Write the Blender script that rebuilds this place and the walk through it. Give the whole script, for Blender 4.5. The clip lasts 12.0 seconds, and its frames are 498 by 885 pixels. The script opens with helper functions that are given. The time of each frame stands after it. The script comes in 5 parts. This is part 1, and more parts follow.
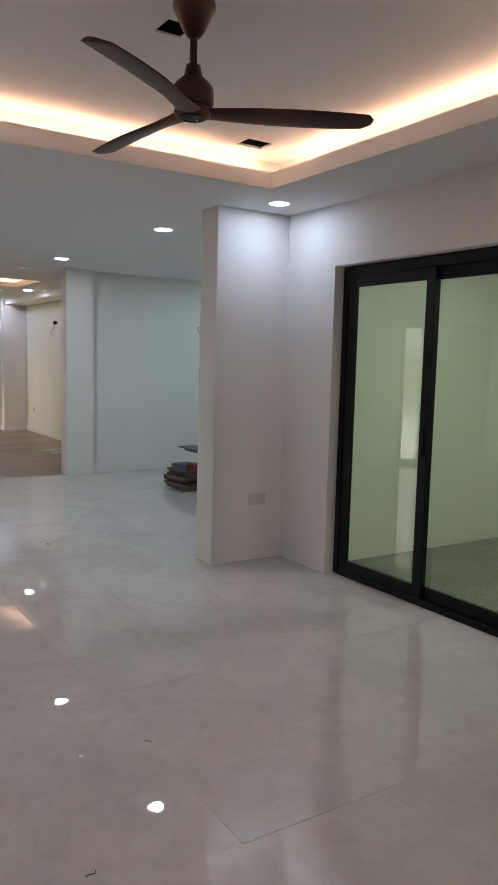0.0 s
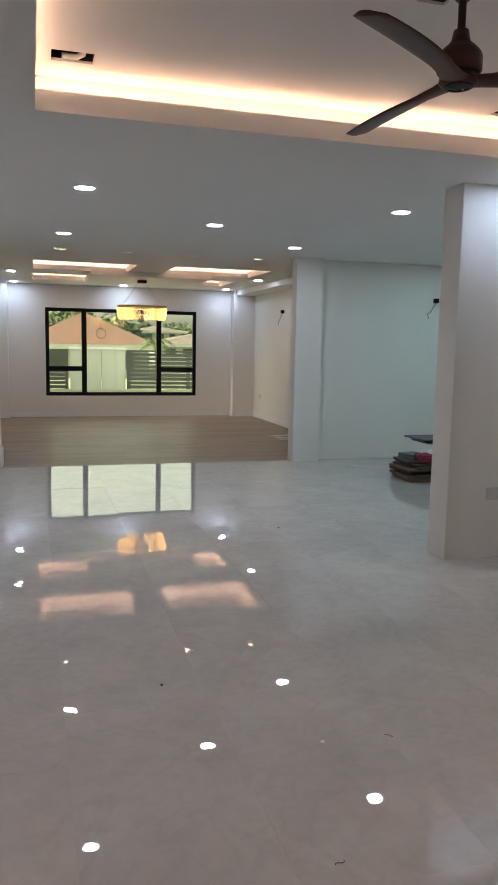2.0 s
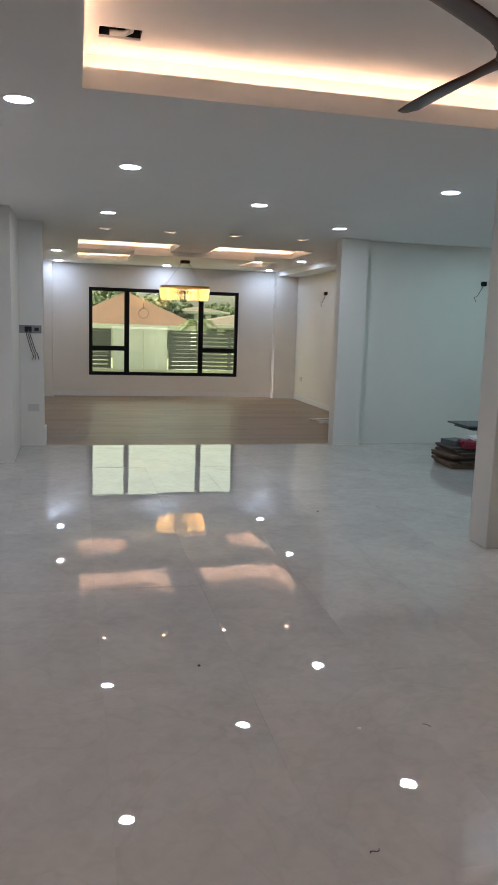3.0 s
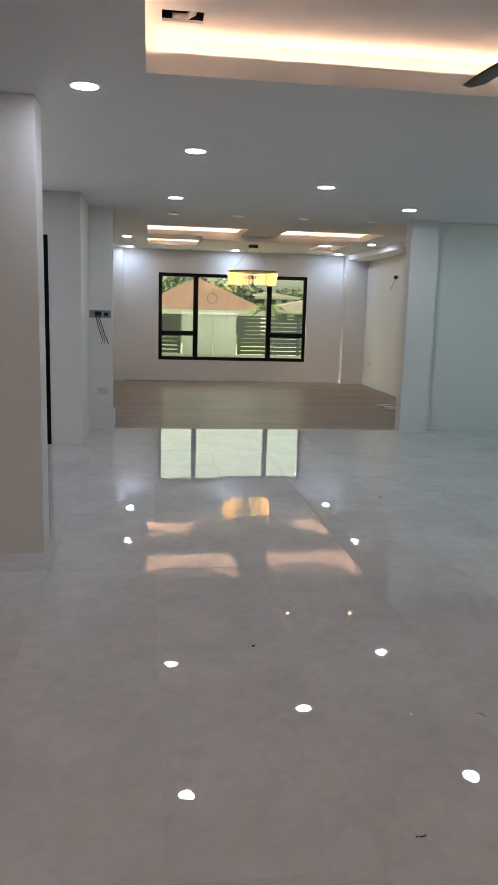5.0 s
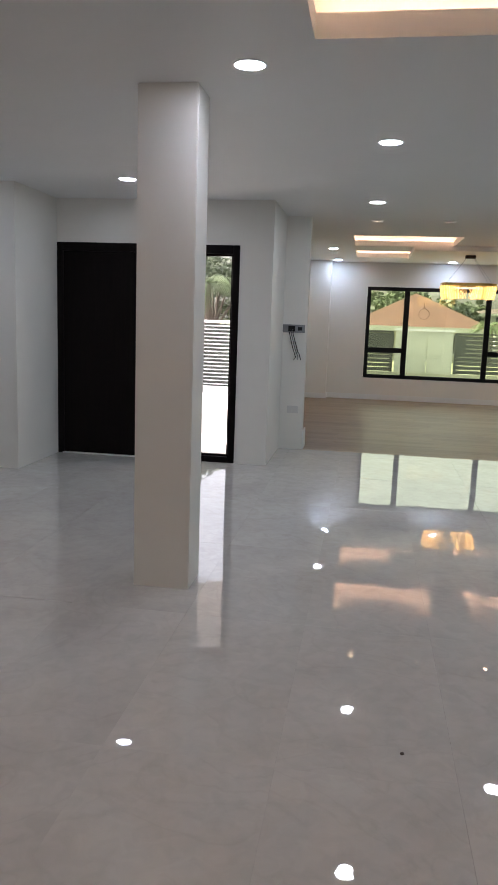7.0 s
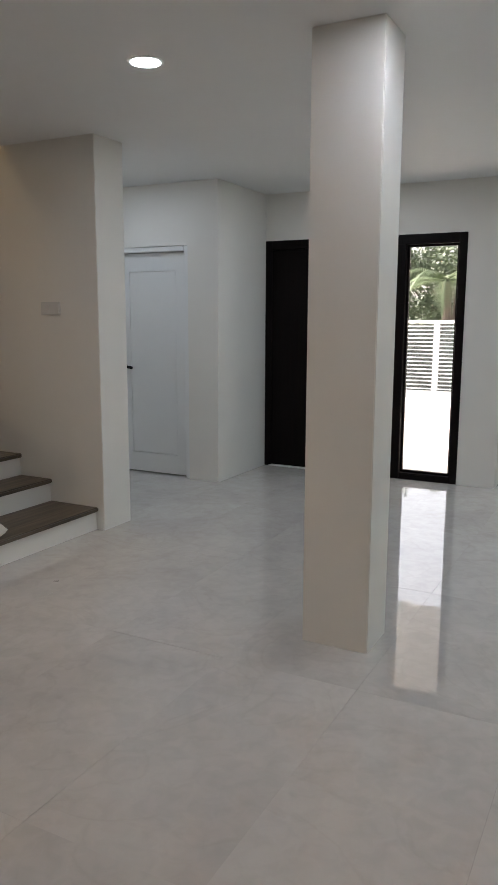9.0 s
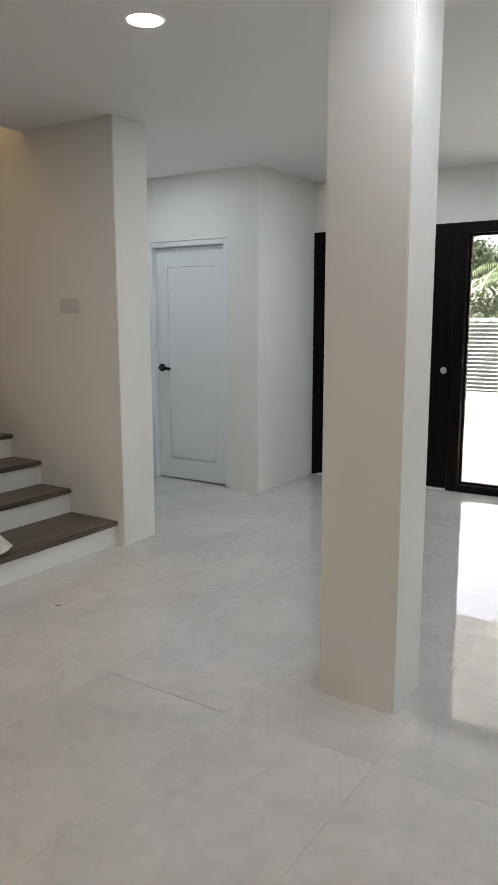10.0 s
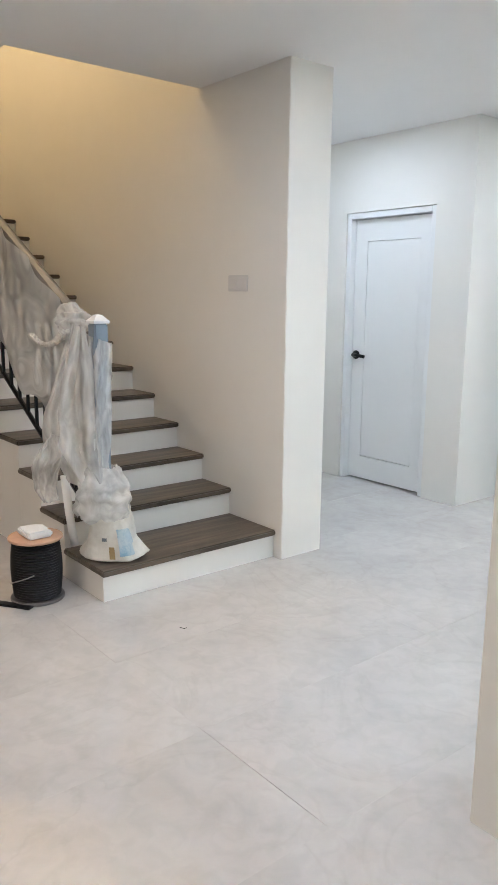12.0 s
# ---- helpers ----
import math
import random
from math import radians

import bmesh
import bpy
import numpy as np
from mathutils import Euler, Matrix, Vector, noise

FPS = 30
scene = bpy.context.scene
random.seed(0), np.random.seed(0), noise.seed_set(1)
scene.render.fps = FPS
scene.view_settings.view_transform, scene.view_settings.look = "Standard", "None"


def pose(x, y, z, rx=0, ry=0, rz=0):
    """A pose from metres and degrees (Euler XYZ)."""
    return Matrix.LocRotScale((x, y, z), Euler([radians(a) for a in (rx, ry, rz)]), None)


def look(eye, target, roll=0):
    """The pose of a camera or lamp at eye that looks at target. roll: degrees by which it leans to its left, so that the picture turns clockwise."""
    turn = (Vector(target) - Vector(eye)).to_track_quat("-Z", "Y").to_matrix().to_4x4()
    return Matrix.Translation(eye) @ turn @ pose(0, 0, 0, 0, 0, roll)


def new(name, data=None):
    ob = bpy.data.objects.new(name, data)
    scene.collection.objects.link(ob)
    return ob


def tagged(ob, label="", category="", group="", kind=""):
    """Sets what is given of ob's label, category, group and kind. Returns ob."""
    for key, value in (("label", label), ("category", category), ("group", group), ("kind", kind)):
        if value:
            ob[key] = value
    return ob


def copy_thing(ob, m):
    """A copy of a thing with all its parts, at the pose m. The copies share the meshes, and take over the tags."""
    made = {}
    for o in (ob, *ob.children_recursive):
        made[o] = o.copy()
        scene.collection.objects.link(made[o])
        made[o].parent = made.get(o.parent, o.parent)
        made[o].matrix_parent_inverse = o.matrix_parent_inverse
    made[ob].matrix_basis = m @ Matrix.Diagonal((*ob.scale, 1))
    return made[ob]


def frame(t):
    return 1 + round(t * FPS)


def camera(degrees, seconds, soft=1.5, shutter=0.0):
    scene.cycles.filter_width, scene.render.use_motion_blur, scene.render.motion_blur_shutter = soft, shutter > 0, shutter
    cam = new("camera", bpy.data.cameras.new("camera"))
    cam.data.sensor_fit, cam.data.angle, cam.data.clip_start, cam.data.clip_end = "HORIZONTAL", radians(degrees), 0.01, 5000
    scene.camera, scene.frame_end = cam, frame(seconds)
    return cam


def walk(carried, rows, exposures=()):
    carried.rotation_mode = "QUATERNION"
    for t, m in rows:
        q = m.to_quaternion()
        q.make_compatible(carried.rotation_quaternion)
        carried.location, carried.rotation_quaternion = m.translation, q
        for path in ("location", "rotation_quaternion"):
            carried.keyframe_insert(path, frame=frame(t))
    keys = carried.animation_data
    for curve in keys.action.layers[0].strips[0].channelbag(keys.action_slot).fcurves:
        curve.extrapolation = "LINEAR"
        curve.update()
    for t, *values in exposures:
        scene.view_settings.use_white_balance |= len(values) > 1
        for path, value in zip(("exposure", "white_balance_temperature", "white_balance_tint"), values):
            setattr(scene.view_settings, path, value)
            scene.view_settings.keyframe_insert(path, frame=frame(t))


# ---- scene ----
cam = camera(37.0, 12.0, soft=1.6)
PATH = [
    (0, (0.116, -0.572, 1.517), (1.193, 1.1, 1.3), 1.5),
    (0.5, (0.067, -0.541, 1.499), (0.916, 1.254, 1.259), 0.9),
    (1, (0.058, -0.499, 1.517), (0.755, 1.363, 1.293), 1.7),
    (1.5, (0.058, -0.48, 1.506), (0.705, 1.397, 1.266), 2.3),
    (2, (0.02, -0.461, 1.5), (0.576, 1.443, 1.24), 1.1),
    (2.5, (0.022, -0.445, 1.503), (0.512, 1.472, 1.208), 1.7),
    (3, (0.017, -0.435, 1.503), (0.47, 1.488, 1.192), 1.8),
    (3.2, (0.016, -0.443, 1.496), (0.451, 1.482, 1.169), 1.6),
    (4.8, (0.069, -0.496, 1.482), (0.363, 1.456, 1.161), 1.9),
    (5, (0.071, -0.453, 1.492), (0.341, 1.497, 1.138), 1.6),
    (5.5, (0.099, -0.288, 1.505), (0.308, 1.673, 1.167), 1.7),
    (6, (0.147, -0.09, 1.498), (0.244, 1.884, 1.192), 1.2),
    (6.5, (0.243, 0.042, 1.465), (0.189, 2.018, 1.161), 1.3),
    (7, (0.344, 0.206, 1.473), (0.044, 2.156, 1.145), 2.0),
    (7.4, (0.381, 0.364, 1.446), (-0.107, 2.281, 1.149), 1.6),
    (7.5, (0.34, 0.393, 1.457), (-0.156, 2.308, 1.165), 2.4),
    (7.7, (0.309, 0.469, 1.447), (-0.222, 2.374, 1.15), 1.6),
    (9.3, (0.422, 1.21, 1.459), (-0.535, 2.935, 1.126), 1.0),
    (9.5, (0.404, 1.342, 1.448), (-0.562, 3.062, 1.121), 1.6),
    (9.8, (0.392, 1.502, 1.441), (-0.622, 3.196, 1.125), 1.0),
    (10, (0.395, 1.588, 1.442), (-0.684, 3.238, 1.11), -0.1),
    (10.5, (0.458, 1.821, 1.466), (-0.743, 3.38, 1.109), 2.2),
    (11, (0.428, 2.015, 1.449), (-0.868, 3.495, 1.086), 1.9),
    (11.5, (0.286, 2.206, 1.453), (-1.087, 3.623, 1.131), 1.8),
    (12, (0.18, 2.344, 1.436), (-1.344, 3.582, 1.054), 0.6),
]
walk(cam, [(t, look(eye, target, roll)) for t, eye, target, roll in PATH],
     exposures=((0, 1.87, 6830, 26), (1.5, 1.80, 6770, 23), (6.0, 1.78, 6510, 20), (7.5, 1.95, 6780, 21), (9.3, 2.09, 6850, 16), (10.5, 2.87, 6800, 15), (12, 3.37, 6540, 16)))

# ---- world, sun, exposure ----
world = bpy.data.worlds.new("sky")
scene.world = world
world.use_nodes = True
wn = world.node_tree.nodes
sky = wn.new("ShaderNodeTexSky")
sky.sky_type = "NISHITA"
sky.sun_disc = False
sky.sun_elevation, sky.sun_rotation = radians(33), radians(276)
sky.air_density, sky.dust_density = 1.0, 4.0
pale = wn.new("ShaderNodeHueSaturation")
pale.inputs["Saturation"].default_value, pale.inputs["Value"].default_value = 0.28, 1.15
world.node_tree.links.new(sky.outputs[0], pale.inputs["Color"])
world.node_tree.links.new(pale.outputs[0], wn["Background"].inputs[0])
wn["Background"].inputs[1].default_value = 0.15
sun = new("sun", bpy.data.lights.new("sun", "SUN"))
sun.data.energy, sun.data.angle, sun.data.color = 4.6, radians(10), (1.0, 0.97, 0.92)
sun.matrix_world = look((-30, 3.0, 19.6), (0, 0, 0))

CEIL = 2.61          # main ceiling
TRAY = 2.82          # raised ceiling inside the tray
COOL = (0.72, 0.87, 1.0)
WARM = (1.0, 0.64, 0.40)


# ---- materials ----
def mat(name, color, rough=0.5, metal=0.0, var=0.0, scale=6.0, bump=0.0, bump_scale=60.0, color2=None, spec=0.5, stretch=(1, 1, 1), per_object=0.0):
    m = bpy.data.materials.new(name)
    m.use_nodes = True
    nt = m.node_tree
    p = nt.nodes["Principled BSDF"]
    p.inputs["Roughness"].default_value = rough
    p.inputs["Metallic"].default_value = metal
    p.inputs["Specular IOR Level"].default_value = spec
    p.inputs["Base Color"].default_value = (*color, 1)
    co = nt.nodes.new("ShaderNodeTexCoord")
    mp = nt.nodes.new("ShaderNodeMapping")
    mp.inputs["Scale"].default_value = stretch
    nt.links.new(co.outputs["Object"], mp.inputs["Vector"])
    vec = mp.outputs["Vector"]
    if per_object:
        info = nt.nodes.new("ShaderNodeObjectInfo")
        mul = nt.nodes.new("ShaderNodeVectorMath")
        mul.operation = "MULTIPLY_ADD"
        comb = nt.nodes.new("ShaderNodeCombineXYZ")
        for k in range(3):
            nt.links.new(info.outputs["Random"], comb.inputs[k])
        nt.links.new(comb.outputs[0], mul.inputs[0])
        mul.inputs[1].default_value = (37.0, 71.0, 13.0)
        nt.links.new(vec, mul.inputs[2])
        vec = mul.outputs[0]
    if var or color2:
        n1 = nt.nodes.new("ShaderNodeTexNoise")
        n1.inputs["Scale"].default_value, n1.inputs["Detail"].default_value = scale, 6
        nt.links.new(vec, n1.inputs["Vector"])
        n2 = nt.nodes.new("ShaderNodeTexNoise")
        n2.inputs["Scale"].default_value, n2.inputs["Detail"].default_value = scale * 7, 4
        nt.links.new(vec, n2.inputs["Vector"])
        add = nt.nodes.new("ShaderNodeMath")
        add.operation = "MULTIPLY_ADD"
        add.inputs[1].default_value = 0.35
        nt.links.new(n2.outputs["Fac"], add.inputs[0])
        nt.links.new(n1.outputs["Fac"], add.inputs[2])
        fac = add.outputs[0]
        if per_object:
            add2 = nt.nodes.new("ShaderNodeMath")
            add2.operation = "MULTIPLY_ADD"
            add2.inputs[1].default_value = per_object
            nt.links.new(info.outputs["Random"], add2.inputs[0])
            nt.links.new(fac, add2.inputs[2])
            fac = add2.outputs[0]
        ramp = nt.nodes.new("ShaderNodeValToRGB")
        c2 = color2 or tuple(c * (1 - var) for c in color)
        ramp.color_ramp.elements[0].position, ramp.color_ramp.elements[1].position = 0.45, 0.9
        ramp.color_ramp.elements[0].color = (*c2, 1)
        ramp.color_ramp.elements[1].color = (*color, 1)
        nt.links.new(fac, ramp.inputs[0])
        nt.links.new(ramp.outputs[0], p.inputs["Base Color"])
    if bump:
        nb = nt.nodes.new("ShaderNodeTexNoise")
        nb.inputs["Scale"].default_value, nb.inputs["Detail"].default_value = bump_scale, 3
        nt.links.new(vec, nb.inputs["Vector"])
        b = nt.nodes.new("ShaderNodeBump")
        b.inputs["Strength"].default_value = bump
        b.inputs["Distance"].default_value = 0.01
        nt.links.new(nb.outputs["Fac"], b.inputs["Height"])
        nt.links.new(b.outputs[0], p.inputs["Normal"])
    return m


def glow(name, color, strength):
    m = bpy.data.materials.new(name)
    m.use_nodes = True
    p = m.node_tree.nodes["Principled BSDF"]
    p.inputs["Base Color"].default_value = (0.8, 0.8, 0.8, 1)
    p.inputs["Emission Color"].default_value = (*color, 1)
    p.inputs["Emission Strength"].default_value = strength
    return m


def glass_mat(name, tint, gloss=0.09):
    m = bpy.data.materials.new(name)
    m.use_nodes = True
    nt = m.node_tree
    nt.nodes.remove(nt.nodes["Principled BSDF"])
    tr = nt.nodes.new("ShaderNodeBsdfTransparent")
    tr.inputs[0].default_value = (*tint, 1)
    gl = nt.nodes.new("ShaderNodeBsdfGlossy")
    gl.inputs["Roughness"].default_value = 0.01
    lw = nt.nodes.new("ShaderNodeLayerWeight")
    pw = nt.nodes.new("ShaderNodeMath")
    pw.operation = "POWER"
    pw.inputs[1].default_value = 5.0
    nt.links.new(lw.outputs["Facing"], pw.inputs[0])
    ad = nt.nodes.new("ShaderNodeMath")
    ad.operation = "MULTIPLY_ADD"
    ad.inputs[1].default_value, ad.inputs[2].default_value = 0.9, gloss * 0.5
    nt.links.new(pw.outputs[0], ad.inputs[0])
    mx = nt.nodes.new("ShaderNodeMixShader")
    nt.links.new(ad.outputs[0], mx.inputs[0])
    nt.links.new(tr.outputs[0], mx.inputs[1])
    nt.links.new(gl.outputs[0], mx.inputs[2])
    nt.links.new(mx.outputs[0], nt.nodes["Material Output"].inputs[0])
    return m


def plastic_mat(name):
    m = bpy.data.materials.new(name)
    m.use_nodes = True
    nt = m.node_tree
    p = nt.nodes["Principled BSDF"]
    p.inputs["Base Color"].default_value = (0.86, 0.86, 0.84, 1)
    p.inputs["Roughness"].default_value = 0.3
    tl = nt.nodes.new("ShaderNodeBsdfTranslucent")
    tl.inputs[0].default_value = (0.88, 0.88, 0.86, 1)
    tr = nt.nodes.new("ShaderNodeBsdfTransparent")
    n = nt.nodes.new("ShaderNodeTexNoise")
    n.inputs["Scale"].default_value, n.inputs["Detail"].default_value, n.inputs["Distortion"].default_value = 3.0, 4, 0.8
    rg = nt.nodes.new("ShaderNodeMapRange")
    rg.inputs["From Min"].default_value, rg.inputs["From Max"].default_value = 0.3, 0.7
    rg.inputs["To Min"].default_value, rg.inputs["To Max"].default_value = 0.36, 0.72
    nt.links.new(n.outputs["Fac"], rg.inputs["Value"])
    bp = nt.nodes.new("ShaderNodeBump")
    bp.inputs["Strength"].default_value, bp.inputs["Distance"].default_value = 0.12, 0.01
    n2 = nt.nodes.new("ShaderNodeTexNoise")
    n2.inputs["Scale"].default_value, n2.inputs["Detail"].default_value = 16.0, 4
    nt.links.new(n2.outputs["Fac"], bp.inputs["Height"])
    nt.links.new(bp.outputs[0], p.inputs["Normal"])
    a = nt.nodes.new("ShaderNodeMixShader")
    a.inputs[0].default_value = 0.45
    nt.links.new(p.outputs[0], a.inputs[1])
    nt.links.new(tl.outputs[0], a.inputs[2])
    c = nt.nodes.new("ShaderNodeMixShader")
    nt.links.new(rg.outputs[0], c.inputs[0])
    nt.links.new(tr.outputs[0], c.inputs[1])
    nt.links.new(a.outputs[0], c.inputs[2])
    nt.links.new(c.outputs[0], nt.nodes["Material Output"].inputs[0])
    return m


def tile_mat():
    """Polished pale grey porcelain with soft clouds, thin veins and faint scuffs."""
    m = bpy.data.materials.new("polished_porcelain")
    m.use_nodes = True
    nt = m.node_tree
    p = nt.nodes["Principled BSDF"]
    p.inputs["IOR"].default_value = 1.85
    co = nt.nodes.new("ShaderNodeTexCoord")
    info = nt.nodes.new("ShaderNodeObjectInfo")
    sh = nt.nodes.new("ShaderNodeVectorMath")
    sh.operation = "MULTIPLY_ADD"
    comb = nt.nodes.new("ShaderNodeCombineXYZ")
    for k in range(3):
        nt.links.new(info.outputs["Random"], comb.inputs[k])
    nt.links.new(comb.outputs[0], sh.inputs[0])
    sh.inputs[1].default_value = (41.0, 67.0, 23.0)
    nt.links.new(co.outputs["Object"], sh.inputs[2])

    def tex(scale, detail, distortion):
        n = nt.nodes.new("ShaderNodeTexNoise")
        n.inputs["Scale"].default_value, n.inputs["Detail"].default_value, n.inputs["Distortion"].default_value = scale, detail, distortion
        nt.links.new(sh.outputs[0], n.inputs["Vector"])
        return n.outputs["Fac"]

    def ramp(fac, stops):
        rp = nt.nodes.new("ShaderNodeValToRGB")
        while len(rp.color_ramp.elements) < len(stops):
            rp.color_ramp.elements.new(0.5)
        for el, (pos, c) in zip(rp.color_ramp.elements, stops):
            el.position, el.color = pos, (*c, 1)
        nt.links.new(fac, rp.inputs[0])
        return rp.outputs[0]

    def mul(a, b):
        mx = nt.nodes.new("ShaderNodeMix")
        mx.data_type, mx.blend_type = "RGBA", "MULTIPLY"
        mx.inputs[0].default_value = 1.0
        nt.links.new(a, mx.inputs[6])
        nt.links.new(b, mx.inputs[7])
        return mx.outputs[2]
    clouds = ramp(tex(2.2, 8, 0.6), ((0.30, (0.505, 0.48, 0.457)), (0.52, (0.545, 0.52, 0.495)), (0.74, (0.58, 0.557, 0.532))))
    veins = ramp(tex(1.5, 5, 1.6), ((0.475, (1, 1, 1)), (0.5, (0.955, 0.95, 0.945)), (0.525, (1, 1, 1))))
    fine = ramp(tex(14.0, 8, 0.8), ((0.34, (0.955, 0.955, 0.955)), (0.62, (1.03, 1.03, 1.03))))
    nt.links.new(mul(mul(clouds, veins), fine), p.inputs["Base Color"])
    rough = nt.nodes.new("ShaderNodeMapRange")
    rough.inputs["From Min"].default_value, rough.inputs["From Max"].default_value = 0.35, 0.75
    rough.inputs["To Min"].default_value, rough.inputs["To Max"].default_value = 0.003, 0.018
    nt.links.new(tex(3.0, 4, 0.3), rough.inputs["Value"])
    nt.links.new(rough.outputs[0], p.inputs["Roughness"])
    bp = nt.nodes.new("ShaderNodeBump")
    bp.inputs["Strength"].default_value, bp.inputs["Distance"].default_value = 0.10, 0.0040
    wave = nt.nodes.new("ShaderNodeMath")
    wave.operation = "MULTIPLY_ADD"
    wave.inputs[1].default_value = 0.6
    nt.links.new(tex(2.2, 1, 0.0), wave.inputs[0])
    nt.links.new(tex(6.5, 2, 0.4), wave.inputs[2])
    nt.links.new(wave.outputs[0], bp.inputs["Height"])
    nt.links.new(bp.outputs[0], p.inputs["Normal"])
    return m


M_WALL = mat("wall_paint", (0.80, 0.77, 0.72), 0.55, var=0.035, scale=1.3, bump=0.05, bump_scale=90)
M_CEIL = mat("ceiling_paint", (0.80, 0.795, 0.785), 0.7, var=0.03, scale=1.0, bump=0.03, bump_scale=80)
M_TILE = tile_mat()
M_GROUT = mat("grout", (0.45, 0.435, 0.42), 0.5, var=0.15, scale=20)
M_WOOD = mat("oak_laminate", (0.29, 0.205, 0.135), 0.42, color2=(0.15, 0.105, 0.068), scale=3.0, stretch=(0.5, 11, 1), bump=0.05, bump_scale=26, per_object=0.3, spec=0.45)
M_TREAD = mat("walnut_tread", (0.15, 0.112, 0.082), 0.42, color2=(0.036, 0.027, 0.021), scale=3.6, stretch=(9, 0.6, 1), bump=0.04, bump_scale=40)
M_DOOR = mat("dark_stained_door", (0.008, 0.005, 0.0045), 0.45, color2=(0.004, 0.0025, 0.0025), scale=3, stretch=(9, 9, 0.6), bump=0.03, bump_scale=40, spec=0.1)
M_BLACK = mat("black_aluminium", (0.008, 0.008, 0.009), 0.4, var=0.3, scale=8, spec=0.2)
M_WHITE = mat("white_enamel", (0.80, 0.80, 0.79), 0.35, var=0.03, scale=2, bump=0.02, bump_scale=40)
M_PLATE = mat("plate_plastic", (0.64, 0.62, 0.60), 0.4, var=0.05, scale=20)
# near-black stand-in for the shade inside openings
M_DARK = mat("void_shade", (0.01, 0.01, 0.01), 0.8, var=0.3)
M_FAN = mat("walnut_fan", (0.10, 0.034, 0.018), 0.38, color2=(0.035, 0.014, 0.009), scale=4, bump=0.02, spec=0.25)
M_BRONZE = mat("bronze_metal", (0.045, 0.020, 0.014), 0.38, 0.5, var=0.3, scale=10)
M_STEEL = mat("steel", (0.55, 0.54, 0.52), 0.3, 0.9, var=0.2, scale=30)
M_GOLD = mat("gold_metal", (0.75, 0.48, 0.14), 0.25, 1.0, var=0.2, scale=15)
M_TRIM = mat("lamp_trim", (0.75, 0.76, 0.77), 0.4, var=0.03)
M_LAMP = glow("lamp_lens", COOL, 42.0)
# these two lenses are weakened so lamps close to walls do not burn out
M_LAMP_DIM = glow("lamp_lens_dim", (0.68, 0.84, 1.0), 31.0)
M_LAMP_POST = glow("lamp_lens_dim_post", (0.54, 0.77, 1.0), 23.0)
M_LAMP_GREEN = glow("lamp_lens_bluish", (0.50, 0.92, 1.0), 52.0)
M_LAMP_WARM = glow("lamp_lens_warm", (1.0, 0.80, 0.60), 35.0)
M_LAMP_CREAM = glow("lamp_lens_cream", (1.0, 0.93, 0.84), 37.0)
M_LAMP_ROOM = glow("lamp_lens_bright", (0.92, 1.0, 0.92), 78.0)
M_LAMP_BACK = glow("lamp_lens_blue", (0.55, 0.76, 1.0), 38.0)
M_LAMP_SOFT = glow("lamp_lens_soft", (0.74, 0.86, 1.0), 30.0)
M_SPOT = glow("spot_lens", (1.0, 0.72, 0.42), 9.0)
M_LED = glow("led_strip", WARM, 5.8)
M_LEDL = glow("led_strip_living", WARM, 5.4)
M_CRYS = glow("lit_crystal", (1.0, 0.60, 0.17), 0.6)
cn = M_CRYS.node_tree
ci, cp = cn.nodes.new("ShaderNodeNewGeometry"), cn.nodes.new("ShaderNodeMath")
cp.operation = "POWER"
cp.inputs[1].default_value = 3.0
cn.links.new(ci.outputs["Random Per Island"], cp.inputs[0])
cm = cn.nodes.new("ShaderNodeMath")
cm.operation = "MULTIPLY_ADD"
cm.inputs[1].default_value, cm.inputs[2].default_value = 1.8, 0.18
cn.links.new(cp.outputs[0], cm.inputs[0])
cn.links.new(cm.outputs[0], cn.nodes["Principled BSDF"].inputs["Emission Strength"])
cn.nodes["Principled BSDF"].inputs["Base Color"].default_value = (0.55, 0.36, 0.12, 1)
cn.nodes["Principled BSDF"].inputs["Roughness"].default_value = 0.15
M_GLASS = glass_mat("window_glass", (0.84, 0.90, 0.74), 0.12)
M_GLASSG = glass_mat("green_glass", (0.82, 0.96, 0.84))
M_CLEAR = glass_mat("clear_glass", (0.97, 0.98, 0.98))
M_FILM = plastic_mat("plastic_film")
M_CARD = mat("cardboard", (0.19, 0.12, 0.075), 0.8, var=0.3, scale=8, bump=0.1)
M_CARD2 = mat("dark_cardboard", (0.085, 0.062, 0.05), 0.8, var=0.3, scale=8, bump=0.1)
M_RED = mat("red_cloth", (0.30, 0.02, 0.05), 0.7, var=0.4, scale=14, bump=0.3)
M_GREY = mat("grey_board", (0.12, 0.14, 0.15), 0.6, var=0.3, scale=8)
M_PAPER = mat("paper", (0.75, 0.75, 0.74), 0.7, var=0.06, scale=12, bump=0.1)
M_BAG = mat("woven_sack", (0.70, 0.68, 0.62), 0.5, color2=(0.50, 0.47, 0.41), scale=7, bump=0.25, bump_scale=45)
M_BLUE = mat("blue_print", (0.16, 0.30, 0.40), 0.5, color2=(0.45, 0.50, 0.52), scale=14)
M_OCHRE = mat("ochre_print", (0.35, 0.24, 0.10), 0.6, var=0.4, scale=30)
M_PLY = mat("plywood_flange", (0.55, 0.33, 0.22), 0.6, var=0.2, scale=6, bump=0.05)
M_CABLE = mat("black_cable", (0.006, 0.006, 0.007), 0.55, var=0.3, scale=20)
M_RAIL = mat("dusty_handrail", (0.13, 0.12, 0.115), 0.5, var=0.25, scale=7)
M_POST = mat("grey_blue_post", (0.20, 0.25, 0.30), 0.45, var=0.2, scale=6)
M_CONC = mat("concrete", (0.50, 0.49, 0.46), 0.8, var=0.15, scale=0.7, bump=0.1, bump_scale=8)
